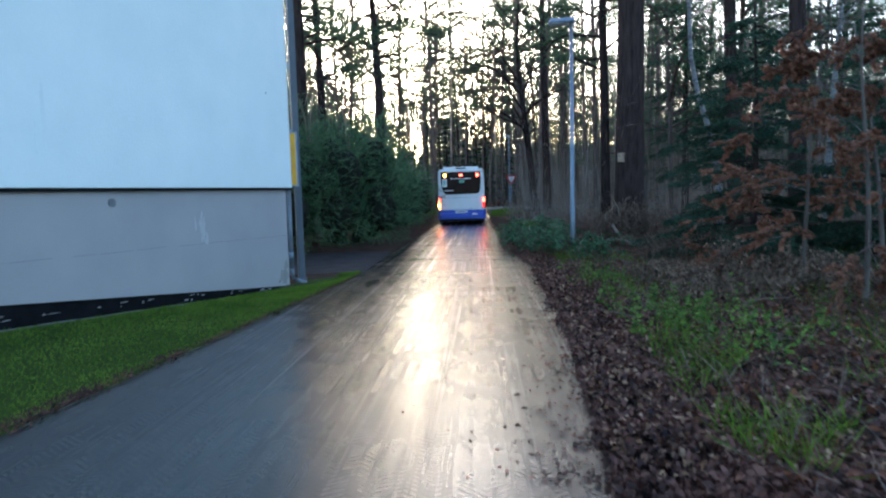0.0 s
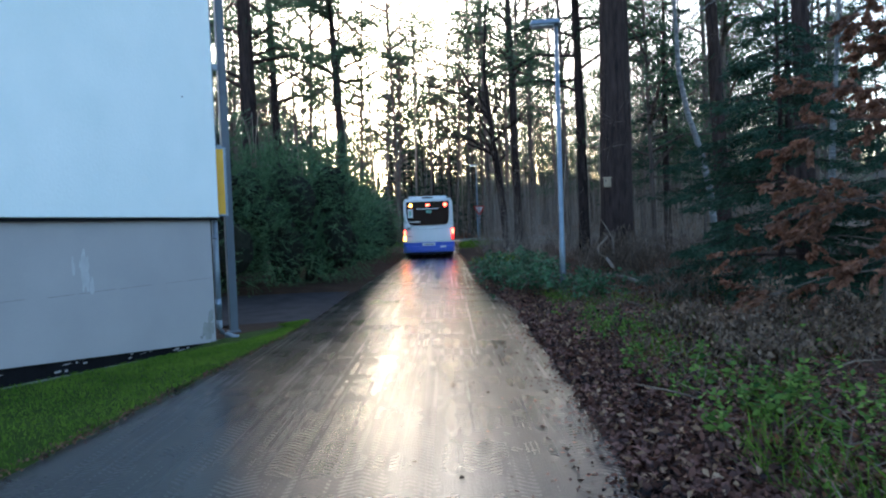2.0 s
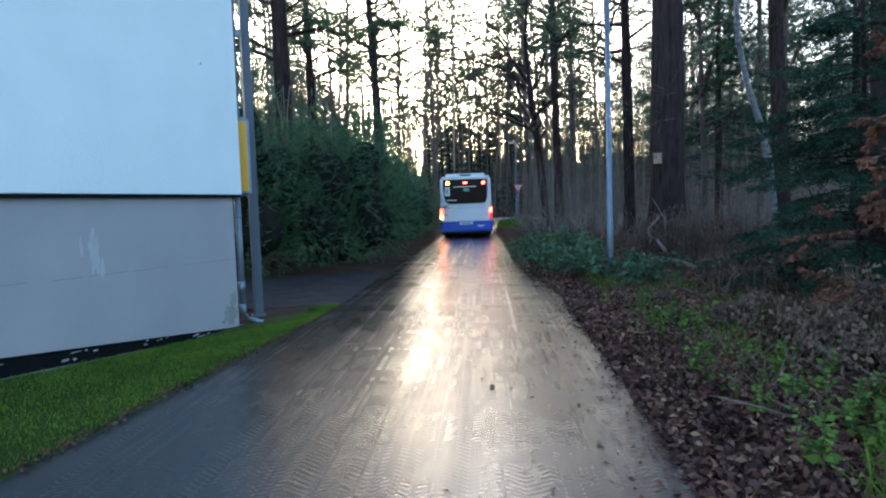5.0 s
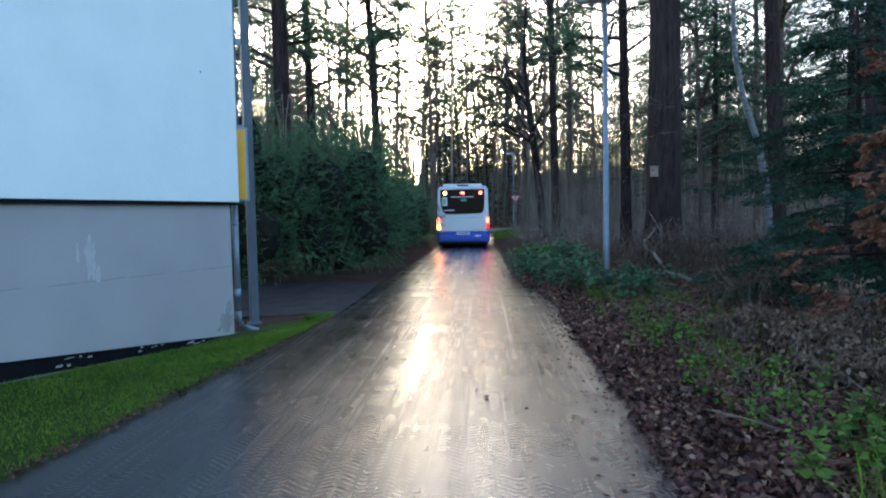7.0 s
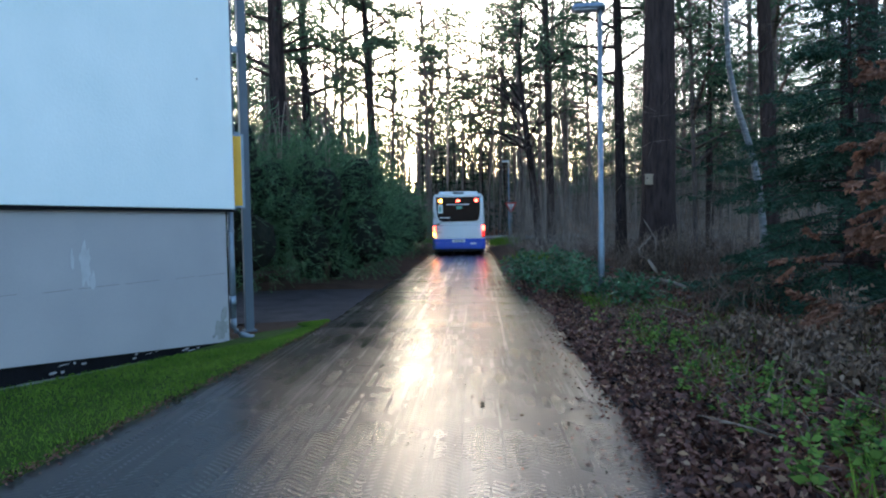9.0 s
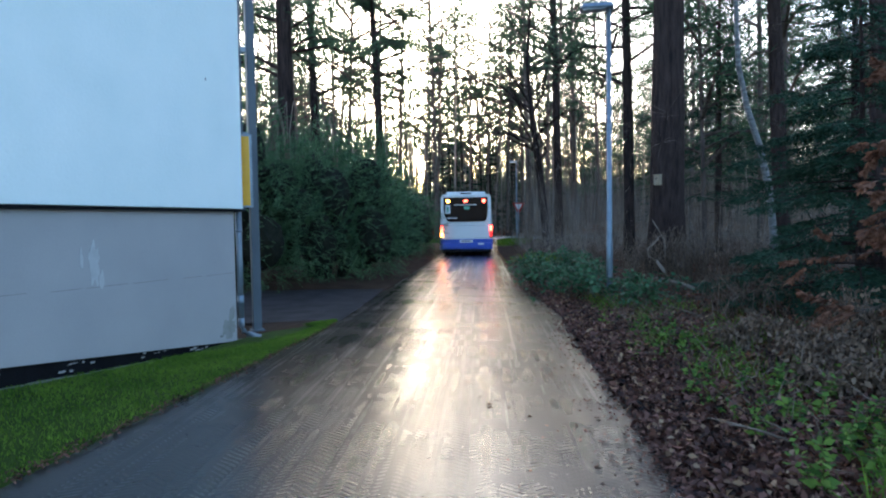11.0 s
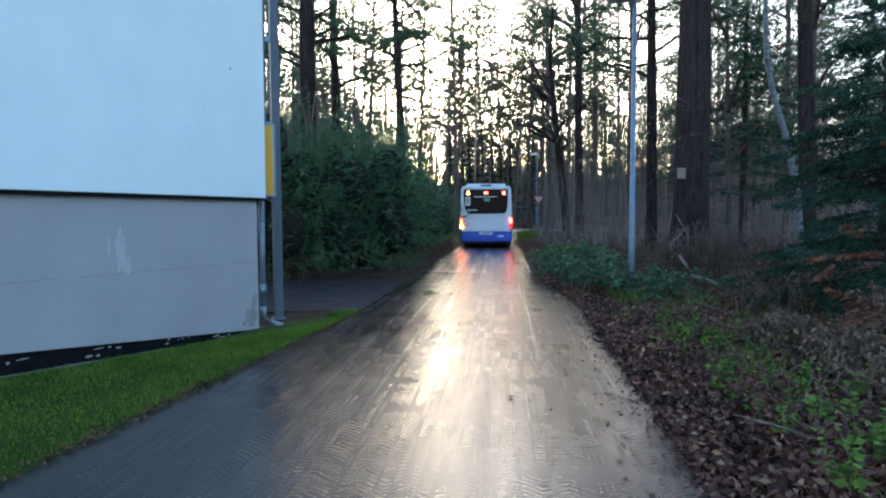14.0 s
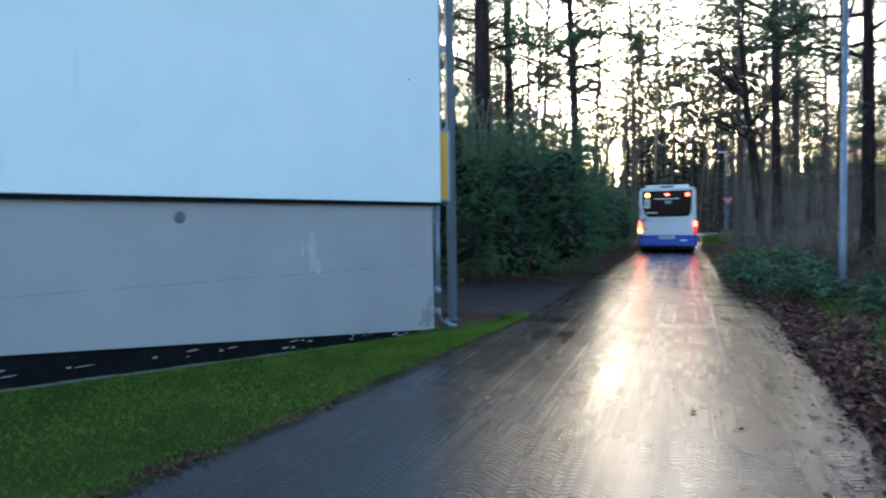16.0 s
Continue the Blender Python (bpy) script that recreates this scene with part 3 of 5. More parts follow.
# ---- the bus ----
def build_bus():
    bus = tagged(empty("city_bus", (-4.42, 33.5, 0.004), 7.5), "white single-deck city bus with blue skirt and lit tail lights", "bus")
    L = 10.6
    def shell(z0, z1, inset=0.0, taper=0.0):
        bm = box(-1.275 + inset, inset, z0, 1.275 - inset, L - inset, z1)
        es = [e for e in bm.edges if abs(e.verts[0].co.z - e.verts[1].co.z) > 0.1]
        bmesh.ops.bevel(bm, geom=es, offset=0.14, segments=4, affect="EDGES", profile=0.5)
        for v in bm.verts:
            if v.co.z > z1 - 0.01:
                v.co.x *= 1 - taper
                v.co.y = L / 2 + (v.co.y - L / 2) * (1 - taper * 0.25)
        return bm
    part("body", shell(0.80, 2.86, 0, 0.045), "coach_white", bus, smooth=False)
    part("skirt", shell(0.30, 0.80, -0.004), "coach_blue", bus, "blue painted skirt")
    bm = box(-1.16, 0.06, 2.86, 1.16, L - 0.06, 2.97, 0.05, 3)
    part("roof", bm, "coach_white", bus)
    part("roof_unit", box(-0.95, 0.3, 2.96, 0.95, 3.2, 3.10, 0.05, 3), "coach_white", bus, "white roof air unit")
    part("roof_grille", box(-0.27, 0.285, 2.98, 0.27, 0.31, 3.06, 0.01), "black", bus, "dark grille")
    part("underbody", box(-1.1, 0.35, 0.16, 1.1, L - 0.4, 0.32), "black", bus)
    # rear window with tapering lower corners
    def plate(outline, y0, y1):
        bm = bmesh.new()
        a = [bm.verts.new((x, y0, z)) for x, z in outline]
        b = [bm.verts.new((x, y1, z)) for x, z in outline]
        n = len(outline)
        bm.faces.new(a)
        bm.faces.new(b[::-1])
        for k in range(n):
            bm.faces.new((a[k], b[k], b[(k + 1) % n], a[(k + 1) % n]))
        bmesh.ops.recalc_face_normals(bm, faces=bm.faces[:])
        return bm
    out = [(-1.08, 2.82), (1.04, 2.82), (1.05, 2.3), (1.02, 1.9), (0.96, 1.72), (0.84, 1.655), (-0.78, 1.635), (-0.92, 1.70), (-1.02, 1.9), (-1.08, 2.3)]
    win = part("rear_window", plate(out, -0.022, 0.03), "glass", bus, "dark tinted rear window")
    part("notice", box(-1.0, -0.030, 2.04, -0.76, -0.024, 2.46), "paper", win, "white notice")
    part("notice_print", box(-0.94, -0.034, 2.12, -0.84, -0.031, 2.38), "green", win)
    part("lettering_bar", box(-0.58, -0.028, 2.44, 0.52, -0.024, 2.48), "paper", win)
    part("lettering_bar", box(-0.92, -0.028, 1.80, -0.42, -0.024, 1.85), "paper", win)
    part("sticker", box(-0.1, -0.028, 2.24, 0.18, -0.024, 2.38), "green", win)
    part("panel_seam", box(-1.0, -0.004, 1.45, 1.0, 0.02, 1.458), "joint", bus)
    part("panel_seam", box(-1.0, -0.004, 0.86, 1.0, 0.02, 0.868), "joint", bus)
    part("bumper", box(-1.2, -0.06, 0.34, 1.2, 0.1, 0.62, 0.05, 3), "coach_blue", bus, "blue bumper")
    part("licence_plate", box(-0.33, -0.07, 0.63, 0.31, -0.02, 0.76, 0.006), "paper", bus, "white plate with a plain bar")
    part("plate_bar", box(-0.25, -0.074, 0.67, 0.22, -0.068, 0.72), "joint", bus)
    part("number_bar", box(0.56, -0.066, 0.52, 0.84, -0.058, 0.60), "paper", bus)
    for sx, m1, m2 in ((-1, "tail", "amber"), (1, "tail", "dim")):
        x = sx * 1.19
        hs = part("light_housing", box(x - 0.085, -0.012, 0.84, x + 0.085, 0.12, 1.50, 0.03), "black", bus)
        part("brake_light", box(x - 0.065, -0.03, 1.18, x + 0.065, 0.02, 1.44, 0.02), m1, hs, "lit lamp")
        part("tail_light", box(x - 0.065, -0.03, 0.9, x + 0.065, 0.02, 1.14, 0.02), m2, hs, "lit lamp")
        vs, fs = tube([(sx * 0.86, -0.02, 2.64), (sx * 0.86, -0.045, 2.64)], [0.085, 0.075], 14)
        mesh("upper_light", vs, fs, "amber" if sx < 0 else "tail", bus, "small lit lamp", True)
    part("third_brake_light", box(-0.1, -0.045, 2.6, 0.08, -0.02, 2.69, 0.012), "tail", bus, "small lit lamp")
    # side windows, doors, wheels, mirrors
    for sx in (-1, 1):
        for k in range(6):
            y = 0.7 + k * 1.58
            bm = box(-0.006, y, 1.42, 0.012, y + 1.5, 2.55, 0.004)
            for v in bm.verts:
                v.co.x = sx * (1.265 - (v.co.z - 0.8) * 0.026 + v.co.x)
            part("side_window", bm, "glass", bus)
        for y in (2.7, 8.2):
            vs, fs = tube([(sx * 0.98, y, 0.48), (sx * 1.0, y, 0.48), (sx * 1.27, y, 0.48), (sx * 1.285, y, 0.48)], [0.40, 0.48, 0.48, 0.42], 28)
            wheel = mesh("wheel", vs, fs, "black", bus, "", True)
            vs, fs = tube([(sx * 1.28, y, 0.48), (sx * 1.292, y, 0.48), (sx * 1.27, y, 0.48)], [0.28, 0.27, 0.12], 24)
            mesh("rim", vs, fs, "zinc", wheel, "grey steel rim", True)
        part("mirror", box(sx * 1.42 - 0.1, L - 0.1, 1.9, sx * 1.42 + 0.1, L + 0.05, 2.35, 0.04), "black", bus)
        part("mirror_arm", box(min(sx * 1.15, sx * 1.4), L - 0.06, 2.4, max(sx * 1.15, sx * 1.4), L - 0.02, 2.44), "black", bus)
        part("mudflap", box(sx * 1.05 - 0.2, 2.0, 0.12, sx * 1.05 + 0.2, 2.03, 0.5), "black", bus)


build_bus()


# ---- trees ----
def bend_line(rng, base, tip, n, wob):
    pts = []
    ph = [rng.uniform(0, 6.28) for _ in range(2)]
    for k in range(n + 1):
        t = k / n
        p = Vector(base).lerp(Vector(tip), t)
        p.x += wob * math.sin(ph[0] + 4.1 * t) * t
        p.y += wob * math.sin(ph[1] + 3.3 * t) * t
        pts.append(p)
    return pts


def clump(rng, centres, n, radius, length, width, flat=0.6, outward=0.6):
    """Needle tufts round the centres."""
    c = np.repeat(np.asarray(centres, float), n, 0)
    off = rng.normal(size=c.shape) * radius * np.array([1, 1, flat]) * 0.55
    ax = unit(rng.normal(size=c.shape) + unit(off) * outward * 2 + np.array([0, 0, 0.3]))
    return kites(c + off, ax, length * rng.uniform(0.7, 1.3, len(c)), width, rng)


def pine(seed, height, r0, start, lean=0.0, limbs=30, tufts=20, material="bark", dead=14, spread=1.0, sides=12, thin=0.042):
    """A tall pine: bare trunk, dead stubs below, limbs with flat needle clumps above."""
    r, g = random.Random(seed), np.random.default_rng(seed)
    tree = empty("pine_tree")
    line = bend_line(r, (0, 0, -0.3), (lean, lean * 0.4, height), 14, 0.18)
    rad = [r0 * (1.25 if k == 0 else 1.0) * (1 - 0.86 * (k / 14) ** 1.15) + 0.02 for k in range(15)]
    tubes("trunk", [(line, rad)], material, tree, sides)

    def on(h):
        f = min(max((h + 0.3) / (height + 0.3), 0), 0.999) * 14
        k = int(f)
        return line[k].lerp(line[k + 1], f - k)

    items, tips = [], []
    for k in range(limbs):
        h = height * (start + (1 - start) * (k + r.random()) / limbs)
        t = (h / height - start) / (1 - start)
        ln = spread * (1.0 + 2.4 * (1 - t) ** 0.7) * r.uniform(0.6, 1.15)
        a = r.uniform(0, 6.283)
        b = on(h)
        tip = b + Vector((math.cos(a) * ln, math.sin(a) * ln, ln * r.uniform(-0.1, 0.5)))
        mid = b.lerp(tip, 0.5) + Vector((0, 0, 0.12 * ln))
        rr = 0.022 + 0.02 * ln
        items.append(([b, mid, tip], [rr, rr * 0.7, 0.012]))
        for q in range(3 + int(ln * 1.3)):
            u = r.uniform(0.4, 1.0)
            p = (b.lerp(mid, u * 2) if u < 0.5 else mid.lerp(tip, u * 2 - 1))
            sid = p + Vector((r.uniform(-1, 1), r.uniform(-1, 1), r.uniform(-0.1, 0.4))) * 0.3 * ln
            items.append(([p, sid], [0.014, 0.006]))
            tips += [sid, p.lerp(sid, 0.6)]
        tips.append(tip)
    fine_p, fine_a = [], []
    for k in range(dead):
        h = height * r.uniform(0.12, start)
        a, ln = r.uniform(0, 6.283), r.uniform(0.3, 1.5)
        b = on(h)
        tip = b + Vector((math.cos(a) * ln, math.sin(a) * ln, ln * r.uniform(-0.5, 0.25)))
        items.append(([b, b.lerp(tip, 0.5) + Vector((0, 0, 0.08)), tip], [0.018, 0.012, 0.005]))
        for _ in range(9):
            fine_p.append(tuple(b.lerp(tip, r.uniform(0.15, 1.0))))
            fine_a.append((tip.x - b.x + r.uniform(-1, 1), tip.y - b.y + r.uniform(-1, 1), r.uniform(-0.6, 0.7)))
    tagged(tubes("branchwork", items, material, tree, 3), kind="stuff")
    tagged(quads("twigwork", kites(np.array(fine_p), np.array(fine_a), g.uniform(0.25, 0.9, len(fine_p)), 0.012, g), "twig", tree), kind="stuff")
    quads("crown", clump(g, tips, tufts, 0.5, 0.30, thin, 0.45), "needle", tree)
    return tree


def spruce(seed, height, radius, low, density=1.0, fine=1.0):
    """A spruce with drooping whorls of needled boughs."""
    r, g = random.Random(seed), np.random.default_rng(seed)
    tree = empty("spruce_tree")
    line = bend_line(r, (0, 0, -0.3), (0, 0, height), 10, 0.08)
    tubes("trunk", [(line, [0.013 * height * (1 - 0.93 * k / 10) + 0.01 for k in range(11)])], "bark", tree, 10)
    items, P, A = [], [], []
    h = low
    while h < height - 0.3:
        t = (h - low) / (height - low)
        for k in range(5):
            a = r.uniform(0, 6.283)
            ln = radius * (1 - t) ** 0.8 * r.uniform(0.65, 1.1) + 0.15
            d = Vector((math.cos(a), math.sin(a), 0))
            side = Vector((-d.y, d.x, 0))
            z = h + r.uniform(-0.15, 0.15)
            pts = [Vector((0, 0, z)) + d * ln * u + Vector((0, 0, ln * (0.12 * u - 0.42 * u * u + 0.16 * u ** 3))) for u in (0, 0.3, 0.6, 0.85, 1.0)]
            items.append((pts, [0.02, 0.016, 0.011, 0.007, 0.003]))
            nb = int(ln * 9 * density) + 3
            for q in range(nb):
                u = 0.15 + 0.85 * (q + r.random()) / nb
                f = u * 4
                i = min(3, int(f))
                p = pts[i].lerp(pts[i + 1], f - i)
                for sg in (-1, 1):
                    tw = ln * 0.34 * (1.05 - u) + 0.14
                    e = (side * sg * r.uniform(0.7, 1) + d * r.uniform(0.4, 0.9)).normalized() * tw + Vector((0, 0, -tw * r.uniform(0.1, 0.6)))
                    m = int(tw * 16 * fine) + 3
                    for w in range(m):
                        P.append(p + e * (w / m))
                        A.append(e.normalized() * 0.8 + Vector((r.uniform(-0.7, 0.7), r.uniform(-0.7, 0.7), r.uniform(-0.5, 0.4))))
        h += (0.32 + 0.18 * r.random()) / density ** 0.5
    tagged(tubes("branchwork", items, "bark", tree, 3), kind="stuff")
    P, A = np.array([tuple(v) for v in P]), np.array([tuple(v) for v in A])
    quads("crown", kites(P, A, 0.125 / fine ** 0.4 * g.uniform(0.7, 1.3, len(P)), 0.028 / fine ** 0.7, g), "spruce", tree)
    return tree


def bare_tree(seed, height, r0, name="bare_tree", material="greybark", forks=3, leaf=None, leaf_n=0, droop=0.0, first=0.35, leaf_size=0.07, reach=1.0, course=None, boughs=()):
    """A leafless broadleaf tree, or one holding withered leaves, by repeated forking."""
    r, g = random.Random(seed), np.random.default_rng(seed)
    tree = empty(name)
    line = bend_line(r, (0, 0, -0.2), (r.uniform(-0.4, 0.4), r.uniform(-0.4, 0.4), height), 12, 0.03 * height)
    if course:   # a trunk of given course, as offsets and heights
        zs = [q[1] for q in course]
        line = [Vector((float(np.interp(zz, zs, [q[0] for q in course])), 0, zz)) for zz in np.linspace(-0.2, height, 13)]
    trunk_r = [r0 * (1 - 0.9 * k / 12) + 0.006 for k in range(13)]
    tubes("trunk", [(line, trunk_r)], material, tree, 9)
    items, spots, dirs = [], [], []

    def grow(p, d, ln, rad, level):
        mid = p + d * ln * 0.5 + Vector((r.uniform(-1, 1), r.uniform(-1, 1), r.uniform(-0.5, 0.7) - droop)) * ln * 0.07
        tip = p + d * ln + Vector((0, 0, -droop * ln * 0.25))
        items.append(([p, mid, tip], [rad, rad * 0.75, rad * 0.4]))
        if level >= 1:
            for _ in range(leaf_n):
                u = r.random()
                spots.append(mid.lerp(tip, u))
                dirs.append(d + Vector((r.uniform(-1, 1), r.uniform(-1, 1), r.uniform(-1.4, 0.2))))
        if level < forks - 1:
            for _ in range(4 if level == 0 else 3):
                u = r.uniform(0.3, 1.0)
                e = (d + Vector((r.uniform(-1, 1), r.uniform(-1, 1), r.uniform(-0.6, 0.8) - droop)) * 0.8).normalized()
                grow(p.lerp(tip, u), e, ln * r.uniform(0.4, 0.65), max(0.003, rad * 0.5), level + 1)

    for course2 in boughs:
        pts = [Vector((a, 0.25 * (a - course2[0][0]), b)) for a, b in course2]
        items.append((pts, [0.085 * (1 - 0.85 * k / (len(pts) - 1)) for k in range(len(pts))]))
        for k in range(1, len(pts)):
            for _ in range(4):
                grow(pts[k - 1].lerp(pts[k], r.random()), Vector((r.uniform(-1, 0.3), r.uniform(-0.6, 0.6), r.uniform(-0.2, 1))).normalized(), r.uniform(0.8, 1.8), 0.022, 1)
    n = 10 + int(height * 0.9)
    for k in range(n):
        f = first + (1 - first) * (k + r.random()) / n
        i = min(11, int(f * 12))
        p = line[i].lerp(line[i + 1], f * 12 - i)
        a = r.uniform(0, 6.283)
        d = Vector((math.cos(a), math.sin(a), r.uniform(0.1, 0.9) - droop)).normalized()
        grow(p, d, reach * (height * 0.22 * (1.25 - f) * r.uniform(0.6, 1.2) + 0.3), max(0.006, trunk_r[i] * 0.38), 0)
    tagged(tubes("branchwork", items, material, tree, 3), kind="stuff")
    if leaf:
        p = np.array([tuple(v) for v in spots])
        a = np.array([tuple(v) for v in dirs])
        quads("leaves", kites(p, a, leaf_size * g.uniform(0.7, 1.3, len(p)), leaf_size * 0.55, g, 0.2), leaf, tree)
    return tree


def put(tree, x, y, yaw=0.0, s=1.0):
    tree.matrix_world = pose(x, y, ground_z(x, y) - 0.02, 0, 0, yaw) @ Matrix.Scale(s, 4)
    return tree


# named trees along the lane
PINE = "tall pine with dark reddish-brown bark and high crown"
put(tagged(pine(11, 25, 0.33, 0.26, 0.2, limbs=38, tufts=24), PINE + " behind the shrubs", "tree"), -10.1, 25.6)
put(tagged(pine(12, 24, 0.24, 0.33, -0.3, limbs=38, tufts=26, spread=1.1), PINE, "tree"), -12.4, 35)
p_b = put(tagged(pine(13, 26, 0.33, 0.42, -0.7, limbs=46, tufts=30, spread=1.25), PINE, "tree"), -11.2, 43.6)
big = put(tagged(pine(14, 27, 0.47, 0.5, 0.0, dead=22), "massive old pine with a straight dark furrowed trunk", "tree"), 2.80, 21.5)
put(tagged(pine(15, 26, 0.24, 0.36, -0.65, limbs=36, tufts=22), PINE, "tree"), 0.15, 41.5)
put(tagged(pine(16, 25, 0.20, 0.26, -0.2, limbs=38, tufts=24), PINE, "tree"), 2.75, 29.5)
put(tagged(pine(17, 24, 0.26, 0.50, -0.9), PINE, "tree"), 7.5, 26.5)
put(tagged(pine(18, 22, 0.22, 0.50, -0.7), PINE, "tree"), 7.05, 19.0)
put(tagged(bare_tree(21, 14, 0.26, "crooked_tree", "bark", first=0.3, course=[(0, -0.2), (-0.03, 0.5), (-0.35, 3.4), (-0.72, 6.7), (-1.06, 10.0), (-0.86, 13.4), (-0.8, 14)], boughs=[[(-0.85, 7.9), (-1.9, 9.6), (-3.2, 11.6), (-4.8, 12.3)], [(-0.8, 7.4), (-2.4, 8.9), (-4.4, 9.4), (-5.6, 9.5)], [(-0.6, 5.4), (-2.0, 6.0), (-3.6, 7.0)], [(-0.9, 7.2), (-0.2, 8.6), (0.3, 11.5)]]), "crooked dark bare tree leaning over the lane edge", "tree"), -0.55, 38.8, 0)
put(tagged(bare_tree(22, 14, 0.105, "birch_tree", "birch", first=0.5, course=[(0, -0.2), (0, 0.45), (-0.22, 2.74), (-0.98, 5.2), (-1.08, 7.5), (-1.4, 14)]), "slender leaning birch with peeling white bark", "tree"), 5.85, 22.2)
put(tagged(bare_tree(23, 12, 0.11, "birch_tree", "birch", first=0.45), "slender birch with white bark", "tree"), 8.8, 21.5)
put(tagged(spruce(31, 5.2, 2.6, 0.2, 1.7, 1.5), "dense dark green spruce with drooping boughs", "tree"), 4.4, 14.0)
put(tagged(spruce(34, 4.6, 2.2, 0.2, 1.6, 1.5), "small dense dark green spruce with low boughs", "tree"), 6.6, 13.2)
put(tagged(spruce(32, 9, 2.4, 0.4, 0.55), "dense dark green spruce with drooping boughs", "tree"), 8.6, 17.5)
put(tagged(spruce(35, 13, 2.4, 2.5, 0.6, 0.7), "tall dark spruce standing back in the wood", "tree"), 6.4, 30.5)
put(tagged(spruce(36, 15, 2.2, 4.5, 0.4, 0.6), "tall dark spruce standing back in the wood", "tree"), 10.6, 28.5)
put(tagged(spruce(33, 11, 2.4, 1.0, 0.7, 0.8), "dense dark green spruce with drooping boughs", "tree"), 11.2, 22.0)
BEECH = "young beech holding copper-brown withered leaves"
put(tagged(bare_tree(41, 3.7, 0.035, "beech_tree", "greybark", 3, "beech", 52, 0.35, 0.2, 0.078, 1.2), BEECH, "tree"), 4.25, 8.9)
put(tagged(bare_tree(42, 3.4, 0.032, "beech_tree", "greybark", 3, "beech", 52, 0.35, 0.22, 0.078, 1.45), BEECH, "tree"), 3.85, 10.0)
put(tagged(bare_tree(43, 3.9, 0.035, "beech_tree", "greybark", 3, "beech", 48, 0.3, 0.2, 0.078, 1.4), BEECH, "tree"), 5.3, 10.6)

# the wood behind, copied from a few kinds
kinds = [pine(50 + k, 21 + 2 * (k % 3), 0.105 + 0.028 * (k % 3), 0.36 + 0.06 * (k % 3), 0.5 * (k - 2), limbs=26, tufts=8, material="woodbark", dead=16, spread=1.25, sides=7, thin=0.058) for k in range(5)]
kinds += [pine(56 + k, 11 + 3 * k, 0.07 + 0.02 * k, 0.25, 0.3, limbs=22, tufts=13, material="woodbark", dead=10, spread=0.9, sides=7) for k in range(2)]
kinds += [spruce(58, 11, 1.9, 0.9, 0.5, 0.45)]
kinds += [bare_tree(60 + k, 12 + 2 * k, 0.06 + 0.015 * k, first=0.22) for k in range(3)]
LABELS = ["slender pine in the wood with a narrow crown"] * 5 + ["young bushy pine in the wood"] * 2 + ["young dark spruce in the wood"] + ["thin leafless woodland tree"] * 3
r = random.Random(77)
placed = [(-10.1, 25.6), (-12.4, 35), (-11.6, 43.6), (2.95, 21.5), (0.35, 41.5), (2.75, 29.5), (7.4, 26.5), (7.2, 19), (-0.55, 38.8), (5.6, 22.2), (8.8, 21.5), (5.1, 15.2), (8.6, 17.5)]
used = [False] * 11
count = 0
GAP = [(-10.2, 57.5), (-9.2, 52), (-11, 75), (-8.5, 79), (-6.5, 72.5), (-24, 71), (-5, 71.4), (-3.5, 76), (-7.5, 75.5), (-10.5, 80), (-1, 79), (-2.2, 57.5), (1.5, 55), (3.6, 47)]


def clearing(x, y):
    """The thinner part of the wood, towards the low sun."""
    return y > 30 and -0.31 < (x + 0.4) / (y - 3) < -0.185


while count < 235:
    y = r.uniform(26, 108)
    x, y = GAP[count] if count < len(GAP) else (None, y)
    x = x if x is not None else -0.16 * y + r.uniform(-0.41, 0.65) * y
    if count >= len(GAP) and edge(LEFT, min(y, 58)) - 3.0 < x < edge(RIGHT, min(y, 58)) + 1.6 and y < 70:
        continue
    if count >= len(GAP) and (59 < y < 70 or (22 < y < 27 and x > -3 and x < 16) or (x < -5 and y < 38 and x > -9.5) or (x < -6 and y < 22)):
        continue
    if count >= len(GAP) and y < 46 and -0.2 < (x + 0.4) / (y - 3) < 0.16:
        continue
    if count >= len(GAP) and clearing(x, y) and r.random() < 0.2:
        continue
    if count >= len(GAP) and any((x - a) ** 2 + (y - b) ** 2 < 7 for a, b in placed):
        continue
    placed.append((x, y))
    k = count % 5 if count < len(GAP) else r.choice((0, 1, 2, 3, 4, 0, 1, 2, 3, 4, 5, 6, 5, 6, 7, 8, 9, 10, 8, 9, 10) if x > -0.16 * y else (0, 1, 2, 3, 4, 8, 9, 10, 5))
    if y < 42 and k < 5:
        k = r.choice((5, 6, 6, 8, 9, 10)) if x > -0.08 * y else 6 + r.choice((0, 2, 3, 4))
    if clearing(x, y):
        k = r.choice((0, 1, 3, 4, 8, 9, 10))
    m = pose(x, y, ground_z(x, y) - 0.05, 0, 0, r.uniform(0, 360)) @ Matrix.Scale(r.uniform(0.85, 1.15) if count >= len(GAP) else r.uniform(1.05, 1.3), 4)
    if not used[k]:
        used[k] = True
        kinds[k].matrix_world = m
        tagged(kinds[k], LABELS[k], "tree", "woodland trees")
    else:
        copy_thing(kinds[k], m)
    count += 1

for k in range(8):   # unseen trees added behind the viewer to darken reflections
    x, y = r.uniform(-45, 45), r.uniform(-60, -28)
    copy_thing(kinds[k % 5], pose(x, y, -0.05, 0, 0, r.uniform(0, 360)))

for x, y, sc in ((-11.4, 73, 1.1), (-9.2, 75, 1.25), (-12.8, 76.5, 1.0), (-7.4, 77.5, 1.2), (-4.6, 74, 0.9), (-15, 80, 1.2)):
    copy_thing(kinds[7], pose(x, y, 0, 0, 0, 40 * x) @ Matrix.Scale(sc, 4))


